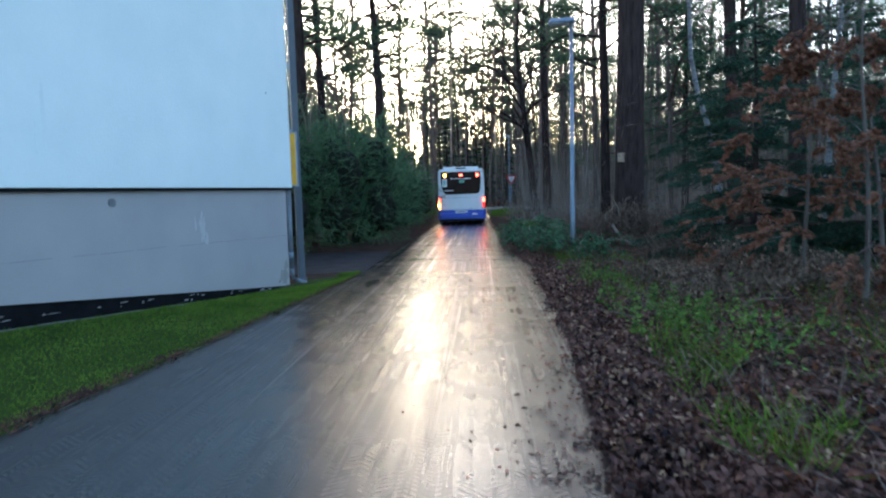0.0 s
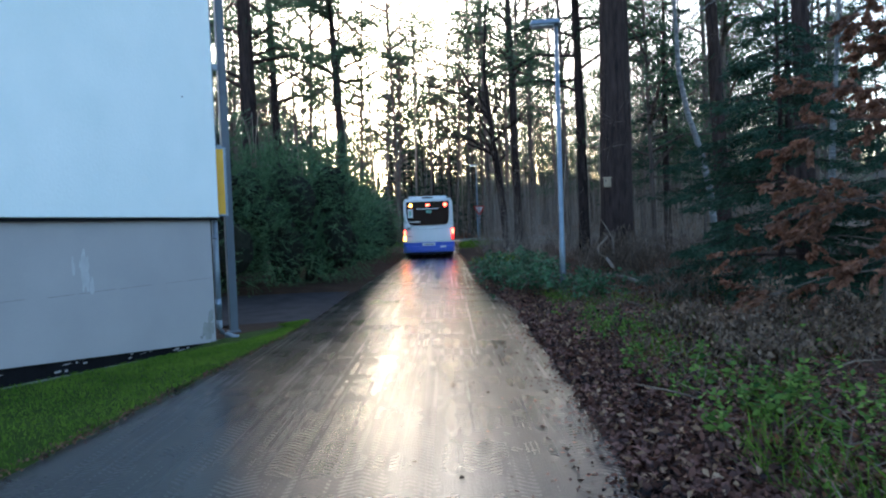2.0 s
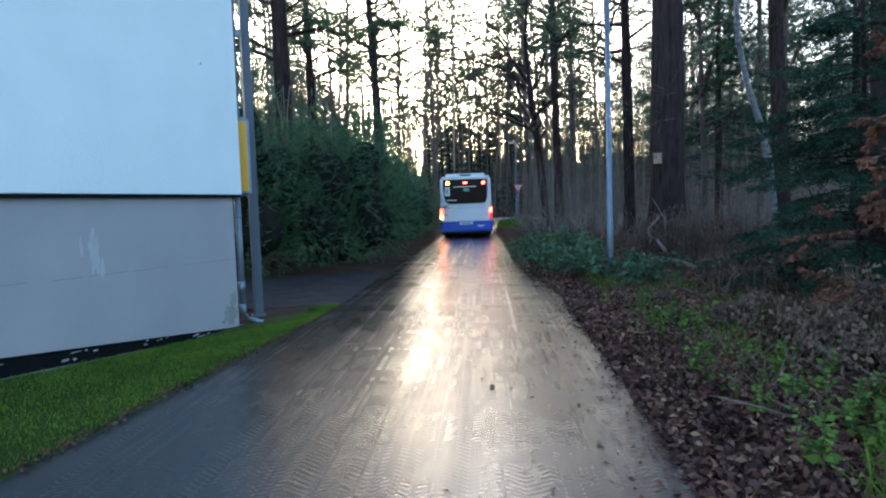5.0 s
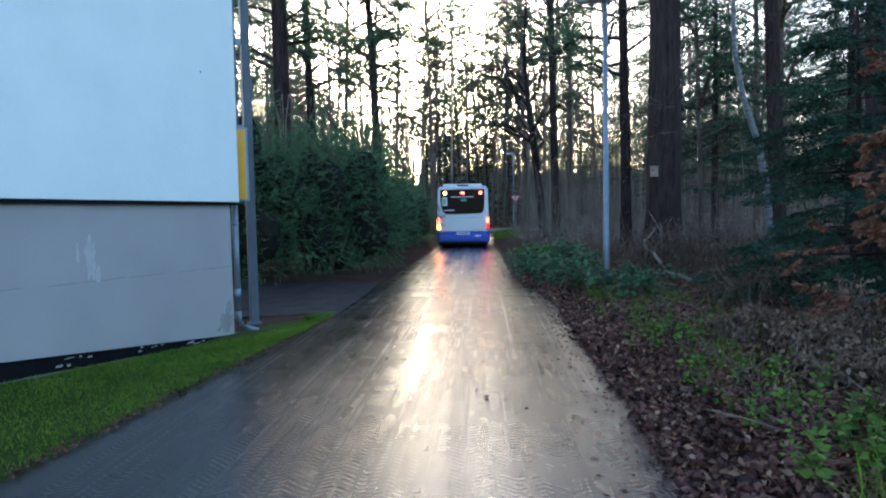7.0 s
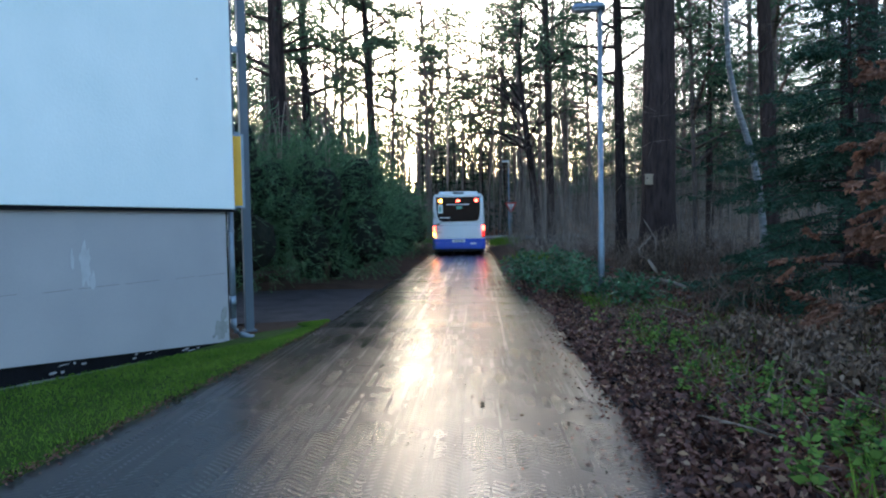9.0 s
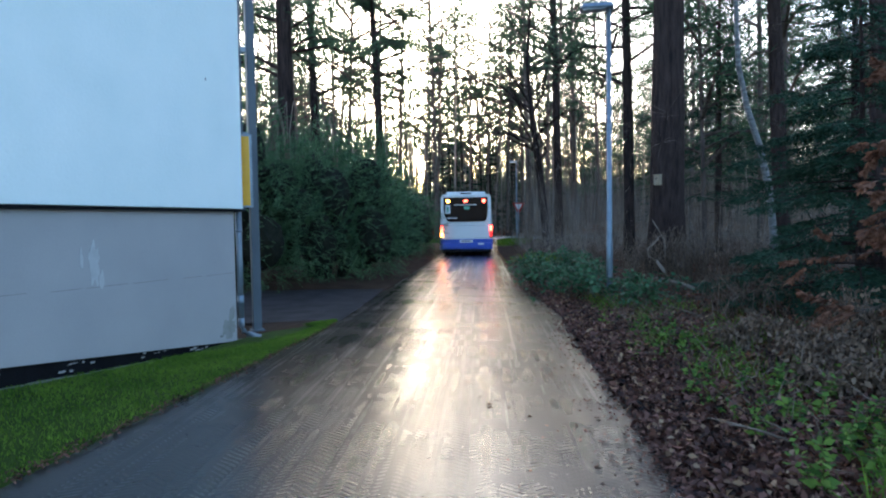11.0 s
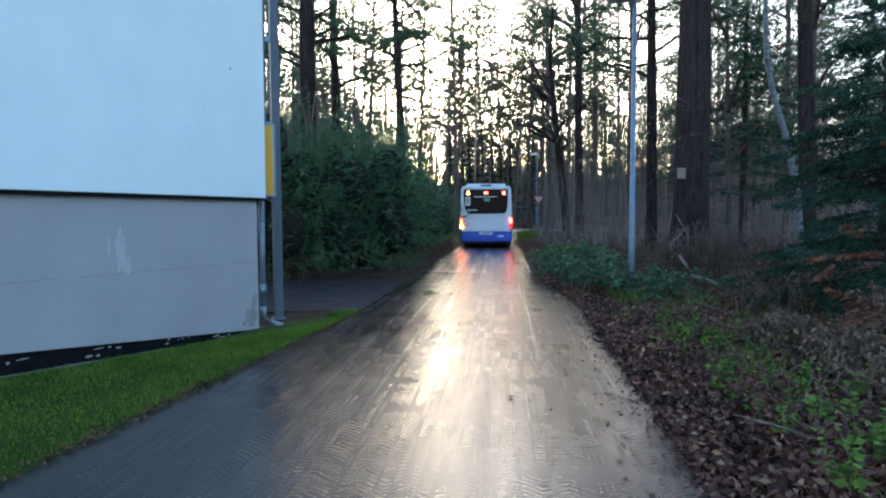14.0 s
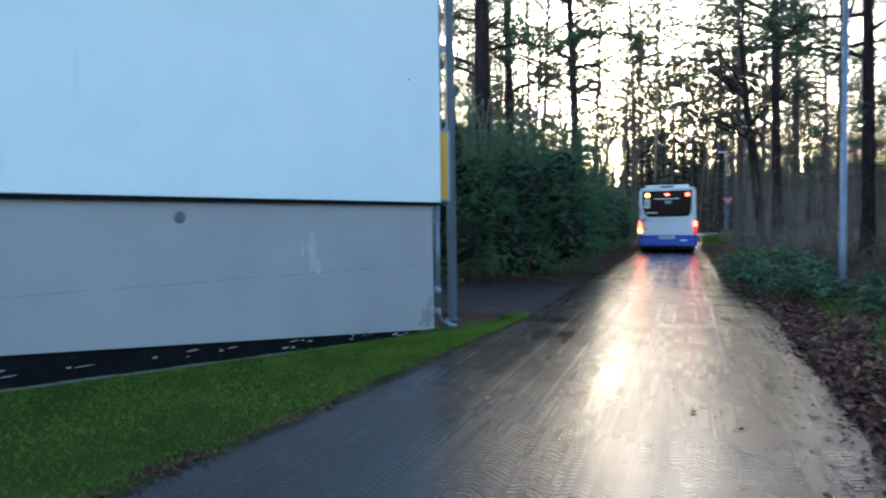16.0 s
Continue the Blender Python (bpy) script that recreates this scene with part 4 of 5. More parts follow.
def thicket(g, x, y, low, high, twigs, width, reach):
    """Leafless saplings: a thin stem each and fine twigs off it."""
    k = len(x)
    base = np.stack([x, y, np.array([ground_z(a, b) for a, b in zip(x, y)]) - 0.05], 1)
    stem = g.normal(size=(k, 3)) * np.array([0.09, 0.09, 0]) + np.array([0, 0, 1.0])
    tall = low + (high - low) * g.random(k) ** 1.6
    out = [kites(base, stem, tall, width * g.uniform(0.6, 1.4, k), g)]
    for _ in range(twigs):
        u = g.uniform(0.15, 0.95, k)
        d = g.normal(size=(k, 3)) * np.array([1, 1, 0.35]) + np.array([0, 0, 0.55])
        out.append(kites(base + unit(stem) * (tall * u)[:, None], d, reach * g.uniform(0.4, 1.2, k) * (1.1 - u * 0.6), width * 0.5, g))
    return np.concatenate(out)


def far_woods():
    """Distant trunks, their tops and the undergrowth beyond the road, as uncountable woods."""
    r, g = random.Random(91), np.random.default_rng(91)
    items, tops, brush = [], [], []
    for k in range(1150):
        y = r.uniform(72, 190)
        x = -0.16 * y + r.uniform(-0.42, 0.66) * y
        h, w = r.uniform(14, 25), r.uniform(0.06, 0.15)
        lx = r.uniform(-0.6, 0.6)
        z = ground_z(x, y)
        items.append(([(x, y, z - 0.2), (x + lx * 0.4, y, z + h * 0.5), (x + lx, y, z + h)], [w, w * 0.75, 0.03]))
        for q in range(9):
            b = r.uniform(0.3, 0.97) * h
            a, ln = r.uniform(0, 6.28), r.uniform(0.8, 2.2)
            e = Vector((x + lx * b / h + math.cos(a) * ln, y + math.sin(a) * ln, z + b + ln * r.uniform(0, 0.9)))
            items.append(([(x + lx * b / h, y, z + b), e], [0.035, 0.012]))
            if b > 0.25 * h and not (clearing(x, y) and r.random() < 0.45):
                tops.append(tuple(e))
    # trunks and saplings take the pale bark that paints in the haze
    tagged(tubes("far_woods", items, "farbark", None, 5), "grey-brown trunks of the wood beyond the road, coloured pale for haze", "woods", kind="stuff")
    tagged(quads("far_crowns", clump(g, tops, 12, 1.5, 0.65, 0.18, 0.5), "farneedle"), "pine tops of the distant wood, coloured pale for haze", "woods", kind="stuff")
    y = 70 + 110 * g.random(2600)
    x = -0.16 * y + g.uniform(-0.42, 0.66, len(y)) * y
    tagged(quads("far_saplings", thicket(g, x, y, 1.5, 17, 9, 0.045, 1.7), "farbark"), "thin grey-brown saplings crowding the far wood, coloured pale for haze", "woods", kind="stuff")
    # ring also closes behind the viewer, unseen, so the bus glass reflects dark
    vs, fs = [], []
    n = 2400
    for k in range(n + 1):
        a = 2 * math.pi * k / n
        x, y = -math.sin(a) * 210, math.cos(a) * 210
        top = (11 if clearing(x, y) else 13) + 2.5 * noise.noise((k * 0.037, 2, 0)) + 7.0 * r.random() ** 3 + 2.0 * r.random()
        vs += [(x, y, -1), (x, y, top)]
    fs = [(2 * k, 2 * k + 2, 2 * k + 3, 2 * k + 1) for k in range(n)]
    tagged(mesh("backdrop", vs, fs, "far"), "dim brown mass of the far wood", "backdrop", kind="structure")


far_woods()


# ---- evergreen shrubs beside the lane ----
def shrub(seed, rx, ry, rz, sprays, name="evergreen_shrub"):
    """A dense evergreen bush of feathery drooping sprays over dark stems and near-black shade blobs."""
    r, g = random.Random(seed), np.random.default_rng(seed)
    bush = empty(name)
    lobes = [Vector((r.uniform(-0.58, 0.58) * rx, r.uniform(-0.58, 0.58) * ry, r.uniform(0.22, 0.72) * rz)) for _ in range(15)]
    size = [(r.uniform(0.3, 0.5) * rx, r.uniform(0.3, 0.5) * ry, r.uniform(0.2, 0.36) * rz) for _ in range(15)]
    stems = []
    for c in lobes:
        stems.append(([(c.x * 0.3, c.y * 0.3, -0.1), (c.x * 0.6, c.y * 0.6, c.z * 0.6), tuple(c)], [0.07, 0.05, 0.02]))
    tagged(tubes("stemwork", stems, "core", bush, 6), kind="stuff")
    # filler blobs in each lobe, coloured near-black as the bush's inner shade
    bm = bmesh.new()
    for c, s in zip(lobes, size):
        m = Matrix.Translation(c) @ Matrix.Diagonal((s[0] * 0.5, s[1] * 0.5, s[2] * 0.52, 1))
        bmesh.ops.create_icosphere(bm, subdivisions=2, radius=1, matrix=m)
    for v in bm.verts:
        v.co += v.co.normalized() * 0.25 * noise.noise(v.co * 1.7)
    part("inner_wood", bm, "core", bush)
    P, A = [], []
    for _ in range(sprays):
        k = r.randrange(15)
        d = Vector((r.gauss(0, 1), r.gauss(0, 1), r.gauss(0.15, 0.9))).normalized()
        q = r.uniform(0.72, 1.1) + (0.3 * r.random() if r.random() < 0.2 else 0) + 0.16 * noise.noise(d * 2.5 + lobes[k])
        p = lobes[k] + Vector((d.x * size[k][0], d.y * size[k][1], d.z * size[k][2])) * q
        if p.z < 0.05:
            continue
        ax = (d + Vector((r.uniform(-0.5, 0.5), r.uniform(-0.5, 0.5), r.uniform(-0.25, 0.8)))).normalized()
        sd = ax.cross(Vector((r.uniform(-0.4, 0.4), r.uniform(-0.4, 0.4), 1))).normalized()
        ln = r.uniform(0.28, 0.6)
        for w in range(14):
            u = w / 14
            b = p + ax * ln * u - Vector((0, 0, 0.3 * ln * u * u))
            P.append(tuple(b))
            A.append(tuple(ax + sd * (1 if w % 2 else -1) * 1.0 * (1.1 - u) + Vector((0, 0, r.uniform(-0.4, 0.25)))))
    P, A = np.array(P), np.array(A)
    quads("foliage", kites(P, A, 0.105 * g.uniform(0.6, 1.4, len(P)), 0.0175, g), "yew", bush)
    return bush


SHRUB = "dense dark green evergreen shrub with feathery sprays beside the lane"
for seed, x, y, rx, ry, rz, ns in ((1, -8.6, 18.9, 2.6, 2.2, 4.9, 3600), (2, -6.7, 20.2, 2.1, 2.2, 4.5, 3600), (3, -6.7, 23.6, 2.0, 2.4, 4.1, 2800),
                                   (4, -7.1, 27.4, 2.0, 2.6, 3.5, 1500), (5, -7.35, 31.6, 2.0, 2.7, 2.9, 1000), (6, -11.6, 20.0, 2.6, 2.3, 5.0, 1100),
                                   (7, -7.75, 36.2, 1.9, 2.7, 2.6, 900), (9, -8.7, 41.0, 1.9, 2.8, 2.3, 700), (8, -10.6, 24.5, 2.4, 2.6, 4.3, 900)):
    b = shrub(seed, rx, ry, rz, ns)
    b.matrix_world = pose(x, y, ground_z(x, y) - 0.05)
    tagged(b, SHRUB, "shrub", "shrubs beside the lane")


# bare grey shoots standing out of the shrubs' tops
def bare_shoots(x, y, z, seed):
    r = random.Random(seed)
    s = empty("bare_shoots", (x, y, z))
    items = []
    for _ in range(7):
        a = r.uniform(-0.7, 0.7)
        tip = Vector((a * 1.3, r.uniform(-0.4, 0.2), r.uniform(0.3, 0.75)))
        mid = Vector((a * 0.5, 0, 0.55 + 0.35 * r.random()))
        items.append(([(0.1 * a, 0, -0.7), (0.2 * a, 0, 0.1), mid, tip, tip + Vector((a * 0.3, 0, -0.3))], [0.014, 0.012, 0.009, 0.006, 0.003]))
    tagged(tubes("shoot", items, "brush", s, 4), kind="stuff")
    tagged(s, "arching bare grey shoots on top of the evergreen shrub", "shoots", "bare shoots")


for k, (x, y, z) in enumerate(((-8.3, 18.6, 4.3), (-7.3, 19.2, 4.1), (-9.4, 18.8, 4.4), (-6.6, 21.0, 4.0))):
    bare_shoots(x, y, z, k)


# ---- lawn between the wall and the lane ----
def lawn_left(y):
    """The lawn's edge on the side of the wall."""
    s = (CORNER.y + OUT.y * 0.06 - y) / 0.9806
    if s > 0:
        return wall_pt(s, 0.06, 0).x
    return float(np.interp(y, [11.7, 12.35, 13.0, 13.3], [-4.9, -4.75, -4.25, -3.97]))


def build_lawn():
    vs, fs = [], []
    ys = np.arange(-8, 13.31, 0.2)
    for y in ys:
        a, b = lawn_left(y), edge(LEFT, y) + 0.05 * noise.noise((y * 2.2, 8, 0)) + 0.01
        for k in range(9):
            x = a + (b - a) * k / 8
            vs.append((x, y, max(ground_z(min(x, edge(LEFT, y) - 0.01), y), -0.04) + 0.012 - (0.03 if k == 8 else 0)))
    for j in range(len(ys) - 1):
        for k in range(8):
            o = j * 9 + k
            fs.append((o, o + 1, o + 10, o + 9))
    tagged(mesh("lawn", vs, fs, "lawn", smooth=True), "strip of short mown grass along the wall", "lawn", kind="structure")
    g = np.random.default_rng(5)
    P = []
    while len(P) < 72000:
        y = 13.25 - 21 * g.random() ** 1.9
        a, b = lawn_left(y), edge(LEFT, y) + 0.05 * noise.noise((y * 2.2, 8, 0))
        x = a + (b - a) * g.random()
        P.append((x, y, ground_z(min(x, edge(LEFT, y) - 0.01), y) + 0.005))
    P = np.array(P)
    A = g.normal(size=P.shape) * np.array([0.55, 0.55, 0.2]) + np.array([0, 0, 1.0])
    tagged(quads("grass", kites(P, A, 0.040 * g.uniform(0.5, 1.5, len(P)), 0.0075, g), "blade"), "short green grass blades with yellowed patches", "grass", kind="stuff")
    # rotting leaves caught along the lane edge of the lawn
    k = 1400
    y = g.uniform(3, 13.2, k)
    x = np.array([edge(LEFT, q) for q in y]) + g.normal(0, 0.05, k)
    P = np.stack([x, y, np.full(k, 0.012)], 1)
    tagged(quads("edge_litter", kites(P, g.normal(size=P.shape) * np.array([1, 1, 0.25]), 0.035, 0.022, g), "litter"), "brown crumbs of leaves along the lawn edge", "leaves", kind="stuff")


build_lawn()


# ---- leaf litter, weeds and brush on the wood side ----
def verge(g, k, y0, y1, dmean, dmax, power=1.0):
    """Random ground points on the wood side of the lane."""
    y = y0 + (y1 - y0) * g.random(k) ** power
    d = np.minimum(g.gamma(1.15, dmean / 1.15, k), dmax)
    x = np.array([edge(RIGHT, q) for q in y]) - 0.06 + d + np.array([0.22 * noise.noise((q * 0.9, 3, 0)) + 0.12 * noise.noise((q * 3.3, 6, 0)) for q in y])
    z = np.array([ground_z(a, b) for a, b in zip(x, y)])
    return np.stack([x, y, z], 1)


def build_verge():
    g = np.random.default_rng(9)
    P = np.concatenate([verge(g, 50000, 3.0, 26, 1.1, 9, 1.6), verge(g, 17000, -7.0, 3.0, 1.3, 6)])
    P[:, 2] += 0.004 + 0.035 * g.random(len(P)) ** 2
    keep = (P[:, 1] < 23) | (P[:, 1] > 25.4)
    P = P[keep]
    A = g.normal(size=P.shape) * np.array([1, 1, 0.35])
    tagged(quads("leaf_litter", kites(P, A, 0.072 * g.uniform(0.45, 1.35, len(P)), 0.05 * g.uniform(0.6, 1.2, len(P)), g, 0.32), "litter"), "wet brown and purplish fallen leaves over the verge", "leaves", kind="stuff")
    # reddish leaves deeper in the wood
    k = 15000
    y = 3 + 23 * g.random(k) ** 1.2
    d = 0.9 + 8 * g.random(k) ** 1.3
    x = np.array([edge(RIGHT, q) for q in y]) + d
    P = np.stack([x, y, np.array([ground_z(a, b) for a, b in zip(x, y)]) + 0.005 + 0.04 * g.random(k) ** 2], 1)
    P = P[(P[:, 1] < 23) | (P[:, 1] > 25.4)]
    A = g.normal(size=P.shape) * np.array([1, 1, 0.4])
    tagged(quads("wood_litter", kites(P, A, 0.075 * g.uniform(0.5, 1.35, len(P)), 0.05 * g.uniform(0.6, 1.2, len(P)), g, 0.25), "rust"), "reddish-brown beech leaves on the wood floor", "leaves", kind="stuff")
    # paler fresh leaves on top, and fragments strewn over the asphalt's edge
    P = verge(g, 2600, 3.5, 22, 1.3, 7, 1.3)
    P[:, 2] += 0.03 + 0.03 * g.random(len(P))
    A = g.normal(size=P.shape) * np.array([1, 1, 0.5])
    tagged(quads("pale_leaves", kites(P, A, 0.065 * g.uniform(0.5, 1.3, len(P)), 0.04, g, 0.35), "tan"), "tan and yellow leaves among the darker litter", "leaves", kind="stuff")
    k = 5200
    y = 3.5 + 34 * g.random(k) ** 1.5
    x = np.array([edge(RIGHT, q) for q in y]) + 0.12 - np.minimum(g.exponential(0.17, k), 1.6)
    P = np.stack([x, y, np.full(k, 0.008) + 0.01 * g.random(k)], 1)
    tagged(quads("leaf_fragments", kites(P, g.normal(size=P.shape) * np.array([1, 1, 0.2]), 0.035 * g.uniform(0.4, 1.6, k), 0.022, g, 0.3), "litter"), "dark leaf fragments on the wet lane edge", "leaves", kind="stuff")
    # crumbs of mud and leaf on the asphalt
    k = 900
    y = 4 + 40 * g.random(k) ** 1.6
    re, le = np.array([edge(RIGHT, q) for q in y]), np.array([edge(LEFT, q) for q in y])
    x = re + 0.15 - np.minimum(g.exponential(0.32, k), 3.5)
    P = np.stack([np.maximum(x, le + 0.2), y, np.full(k, 0.007)], 1)
    A = g.normal(size=P.shape) * np.array([1, 1, 0.12])
    tagged(quads("lane_crumbs", kites(P, A, 0.045 * g.uniform(0.4, 1.5, k), 0.03, g, 0.3), "soil"), "dark crumbs of mud and leaf on the wet lane", "debris", kind="stuff")
    # low weeds
    cl = [(1.17, 11.4), (0.87, 12.2), (1.22, 9.9), (1.48, 8.1), (1.57, 7.5), (1.9, 8.6), (0.7, 13.0), (0.4, 14.2), (1.4, 12.4), (2.2, 7.2), (1.75, 6.6), (1.05, 10.7), (2.3, 9.4), (1.9, 6.0), (2.6, 6.4), (2.1, 6.5), (2.0, 7.0), (2.4, 6.9), (2.2, 5.9), (1.3, 9.2)]
    pts, ax, ln = [], [], []
    for i, (cx, cy) in enumerate(cl):
        for _ in range(6):
            x, y = cx + g.normal(0, 0.3), cy + g.normal(0, 0.42)
            if x < edge(RIGHT, y) + 0.35:
                continue
            h = g.uniform(0.05, 0.36)
            z = ground_z(x, y)
            for q in range(11):
                a = g.uniform(0, 6.28)
                t = g.random()
                pts.append((x + 0.05 * math.cos(a) * t, y + 0.05 * math.sin(a) * t, z + h * t))
                ax.append((math.cos(a), math.sin(a), g.uniform(-0.2, 0.9)))
                ln.append(g.uniform(0.03, 0.085))
    tagged(quads("weeds", kites(np.array(pts), np.array(ax), np.array(ln), np.array(ln) * 0.5, g, 0.15), "weed"), "fresh green weeds between the fallen leaves", "weeds", kind="stuff")
    # green tussocks where the lane meets the road
    pts = []
    for cx, cy, sx, sy, k in ((-3.6, 50.5, 0.6, 3.0, 1500), (-3.0, 46.5, 0.5, 2.0, 700), (-9.4, 52.0, 0.5, 3.5, 900), (-0.7, 27.5, 0.5, 1.2, 500)):
        pts.append(np.stack([g.normal(cx, sx, k), g.normal(cy, sy, k), np.zeros(k)], 1))
    P = np.concatenate(pts)
    keep = np.array([not (edge(LEFT, b) - 0.1 < a < edge(RIGHT, b) + 0.1) for a, b, _ in P])
    P = P[keep]
    P[:, 2] = [ground_z(a, b) for a, b, _ in P]
    A = g.normal(size=P.shape) * np.array([0.6, 0.6, 0.2]) + np.array([0, 0, 0.9])
    tagged(quads("tussock_grass", kites(P, A, g.uniform(0.15, 0.45, len(P)), 0.03, g), "blade"), "green grass tussocks at the mouth of the lane", "grass", kind="stuff")
    # long grass and dry stalks
    P = verge(g, 15000, 3.0, 16, 2.0, 6, 1.2)
    P = P[P[:, 0] > np.array([edge(RIGHT, q) for q in P[:, 1]]) + 0.7]
    P = P[np.array([noise.noise((a * 1.1, b * 1.1, 7)) for a, b, _ in P]) > 0.08]
    A = g.normal(size=P.shape) * np.array([0.6, 0.6, 0.2]) + np.array([0, 0, 0.9])
    tagged(quads("long_grass", kites(P, A, g.uniform(0.1, 0.34, len(P)), 0.008, g), "blade"), "loose tufts of long green grass", "grass", kind="stuff")
    P = verge(g, 4200, 3.0, 22, 2.4, 7, 1.1)
    P = P[P[:, 0] > np.array([edge(RIGHT, q) for q in P[:, 1]]) + 0.8]
    A = g.normal(size=P.shape) * np.array([0.9, 0.9, 0.3]) + np.array([0, 0, 0.35])
    tagged(quads("dry_stalks", kites(P, A, g.uniform(0.2, 0.6, len(P)), 0.009, g), "twig"), "dry bleached stalks and twigs on the woodland edge", "twigs", kind="stuff")
    # knee-high undergrowth through the wood
    y = 27 + 31 * g.random(1500)
    x = -0.16 * y + g.uniform(-0.42, 0.66, len(y)) * y
    ok = (x > np.array([edge(RIGHT, q) for q in y]) + 1.3) | (x < np.array([edge(LEFT, q) for q in y]) - 4.5)
    tagged(quads("saplings", thicket(g, x[ok], y[ok], 1.2, 7, 16, 0.024, 1.1), "brush"), "thin leafless saplings with fine twigs in the wood", "saplings", kind="stuff")
    k = 22000
    y = 26.5 + 87 * g.random(k)
    x = -0.16 * y + g.uniform(-0.42, 0.66, k) * y
    le, re = np.array([edge(LEFT, min(q, 58)) for q in y]), np.array([edge(RIGHT, min(q, 58)) for q in y])
    ok = ((x > re + 1.0) | (x < le - 2)) & ~((y > 22.5) & (y < 26) & (x > -3) & (x < 16)) & ~((y > 58.5) & (y < 69)) & ~((y < 28) & (x < -5))
    x, y = x[ok], y[ok]
    P = np.stack([x, y, np.array([ground_z(a, b) for a, b in zip(x, y)])], 1)
    A = g.normal(size=P.shape) * np.array([0.5, 0.5, 0.2]) + np.array([0, 0, 0.8])
    tagged(quads("undergrowth", kites(P, A, g.uniform(0.3, 1.5, len(P)), 0.012 + 0.0003 * y, g), "brush"), "brown leafless undergrowth and saplings in the wood", "undergrowth", kind="stuff")
    k = 10000
    y = 70 + 40 * g.random(k)
    x = -0.16 * y + g.uniform(-0.42, 0.66, k) * y
    P = np.stack([x, y, np.array([ground_z(a, b) for a, b in zip(x, y)]) + 0.6 * g.random(k) ** 3], 1)
    tagged(quads("far_leaves", kites(P, g.normal(size=P.shape), 0.4, 0.25, g, 0.2), "beech"), "copper-brown leaves on the wood floor beyond the road", "leaves", kind="stuff")


build_verge()


def leafy_mound(seed, rx, h, leaf, material, n, twigs=40, arch=1.0, name="bramble_bush", hang=0.0):
    """A low bush: arching stems from the ground with leaves along them."""
    r, g = random.Random(seed), np.random.default_rng(seed)
    bush = empty(name)
    items, P, A = [], [], []
    for _ in range(twigs):
        a, q = r.uniform(0, 6.283), r.uniform(0.3, 1.0)
        b = Vector((r.gauss(0, 0.25) * rx, r.gauss(0, 0.25) * rx, -0.03))
        e = Vector((math.cos(a) * rx * q, math.sin(a) * rx * q, r.uniform(0.05, 0.7) * h))
        m = b.lerp(e, 0.5) + Vector((0, 0, h * r.uniform(0.4, 0.85) * arch))
        pts = [b.lerp(m, u * 2).lerp(m.lerp(e, u), u) for u in (0, 0.25, 0.5, 0.75, 1.0)]
        items.append((pts, [0.008, 0.007, 0.006, 0.005, 0.002]))
        for _ in range(n // twigs):
            u = r.uniform(0.15, 1)
            i = min(3, int(u * 4))
            p = pts[i].lerp(pts[i + 1], u * 4 - i)
            P.append((p.x + r.gauss(0, 0.04), p.y + r.gauss(0, 0.04), max(0.01, p.z + r.gauss(0, 0.03))))
            A.append((r.gauss(0, 1), r.gauss(0, 1), r.gauss(-0.1 - 1.3 * hang, 0.5)))
    tagged(tubes("stemwork", items, "twig", bush, 4), kind="stuff")
    if P:
        g2 = leaf * g.uniform(0.6, 1.3, len(P))
        tagged(quads("leafage", kites(np.array(P), np.array(A), g2, g2 * 0.62, g, 0.2), material, bush), kind="stuff")
    return bush


IVY = "low evergreen bramble bush with glossy dark leaves at the lane edge"
for seed, x, y, rx, h in ((1, 0.15, 16.3, 1.0, 0.75), (2, -0.45, 17.9, 0.95, 0.75), (3, 1.1, 15.0, 1.0, 0.65), (4, -0.7, 20.0, 1.0, 0.8), (8, 0.2, 19.8, 1.0, 0.8)):
    b = leafy_mound(seed, rx, h, 0.105, "ivy", 760)
    b.matrix_world = pose(x, y, ground_z(x, y) - 0.02)
    tagged(b, IVY, "bush", "bramble bushes")
for seed, x, y, rx, h in ((20, 2.25, 9.9, 0.55, 0.42), (28, 2.05, 9.2, 0.4, 0.3), (29, 1.8, 11.0, 0.38, 0.36), (19, 2.55, 9.2, 0.5, 0.36), (21, 2.75, 10.6, 0.7, 0.42), (22, 3.25, 11.5, 0.45, 0.7), (23, 3.6, 10.3, 0.8, 0.46), (24, 2.3, 11.6, 0.5, 0.32), (25, 4.3, 11.0, 0.8, 0.5), (26, 3.1, 9.5, 0.6, 0.34), (27, 4.3, 9.9, 0.8, 0.45)):
    b = leafy_mound(seed, rx, h, 0.068, "dead", 560, 44, name="withered_bush", hang=1.0)
    b.matrix_world = pose(x, y, ground_z(x, y) - 0.02)
    tagged(b, "withered shrub with drooping grey-brown dead leaves", "bush", "withered bushes")
for seed, x, y, rx, h in ((31, 2.3, 17.6, 1.0, 1.2), (32, 2.9, 18.4, 1.1, 1.3), (33, 1.8, 18.6, 0.9, 1.0), (34, 3.6, 17.2, 1.0, 0.9), (35, 2.6, 13.6, 0.9, 0.6)):
    b = leafy_mound(seed, rx, h, 0.06, "dead", 120, 60, 1.3, name="dry_brush")
    b.matrix_world = pose(x, y, ground_z(x, y) - 0.02)
    tagged(b, "tangle of bare dry twigs under the pine", "brush", "dry brush")

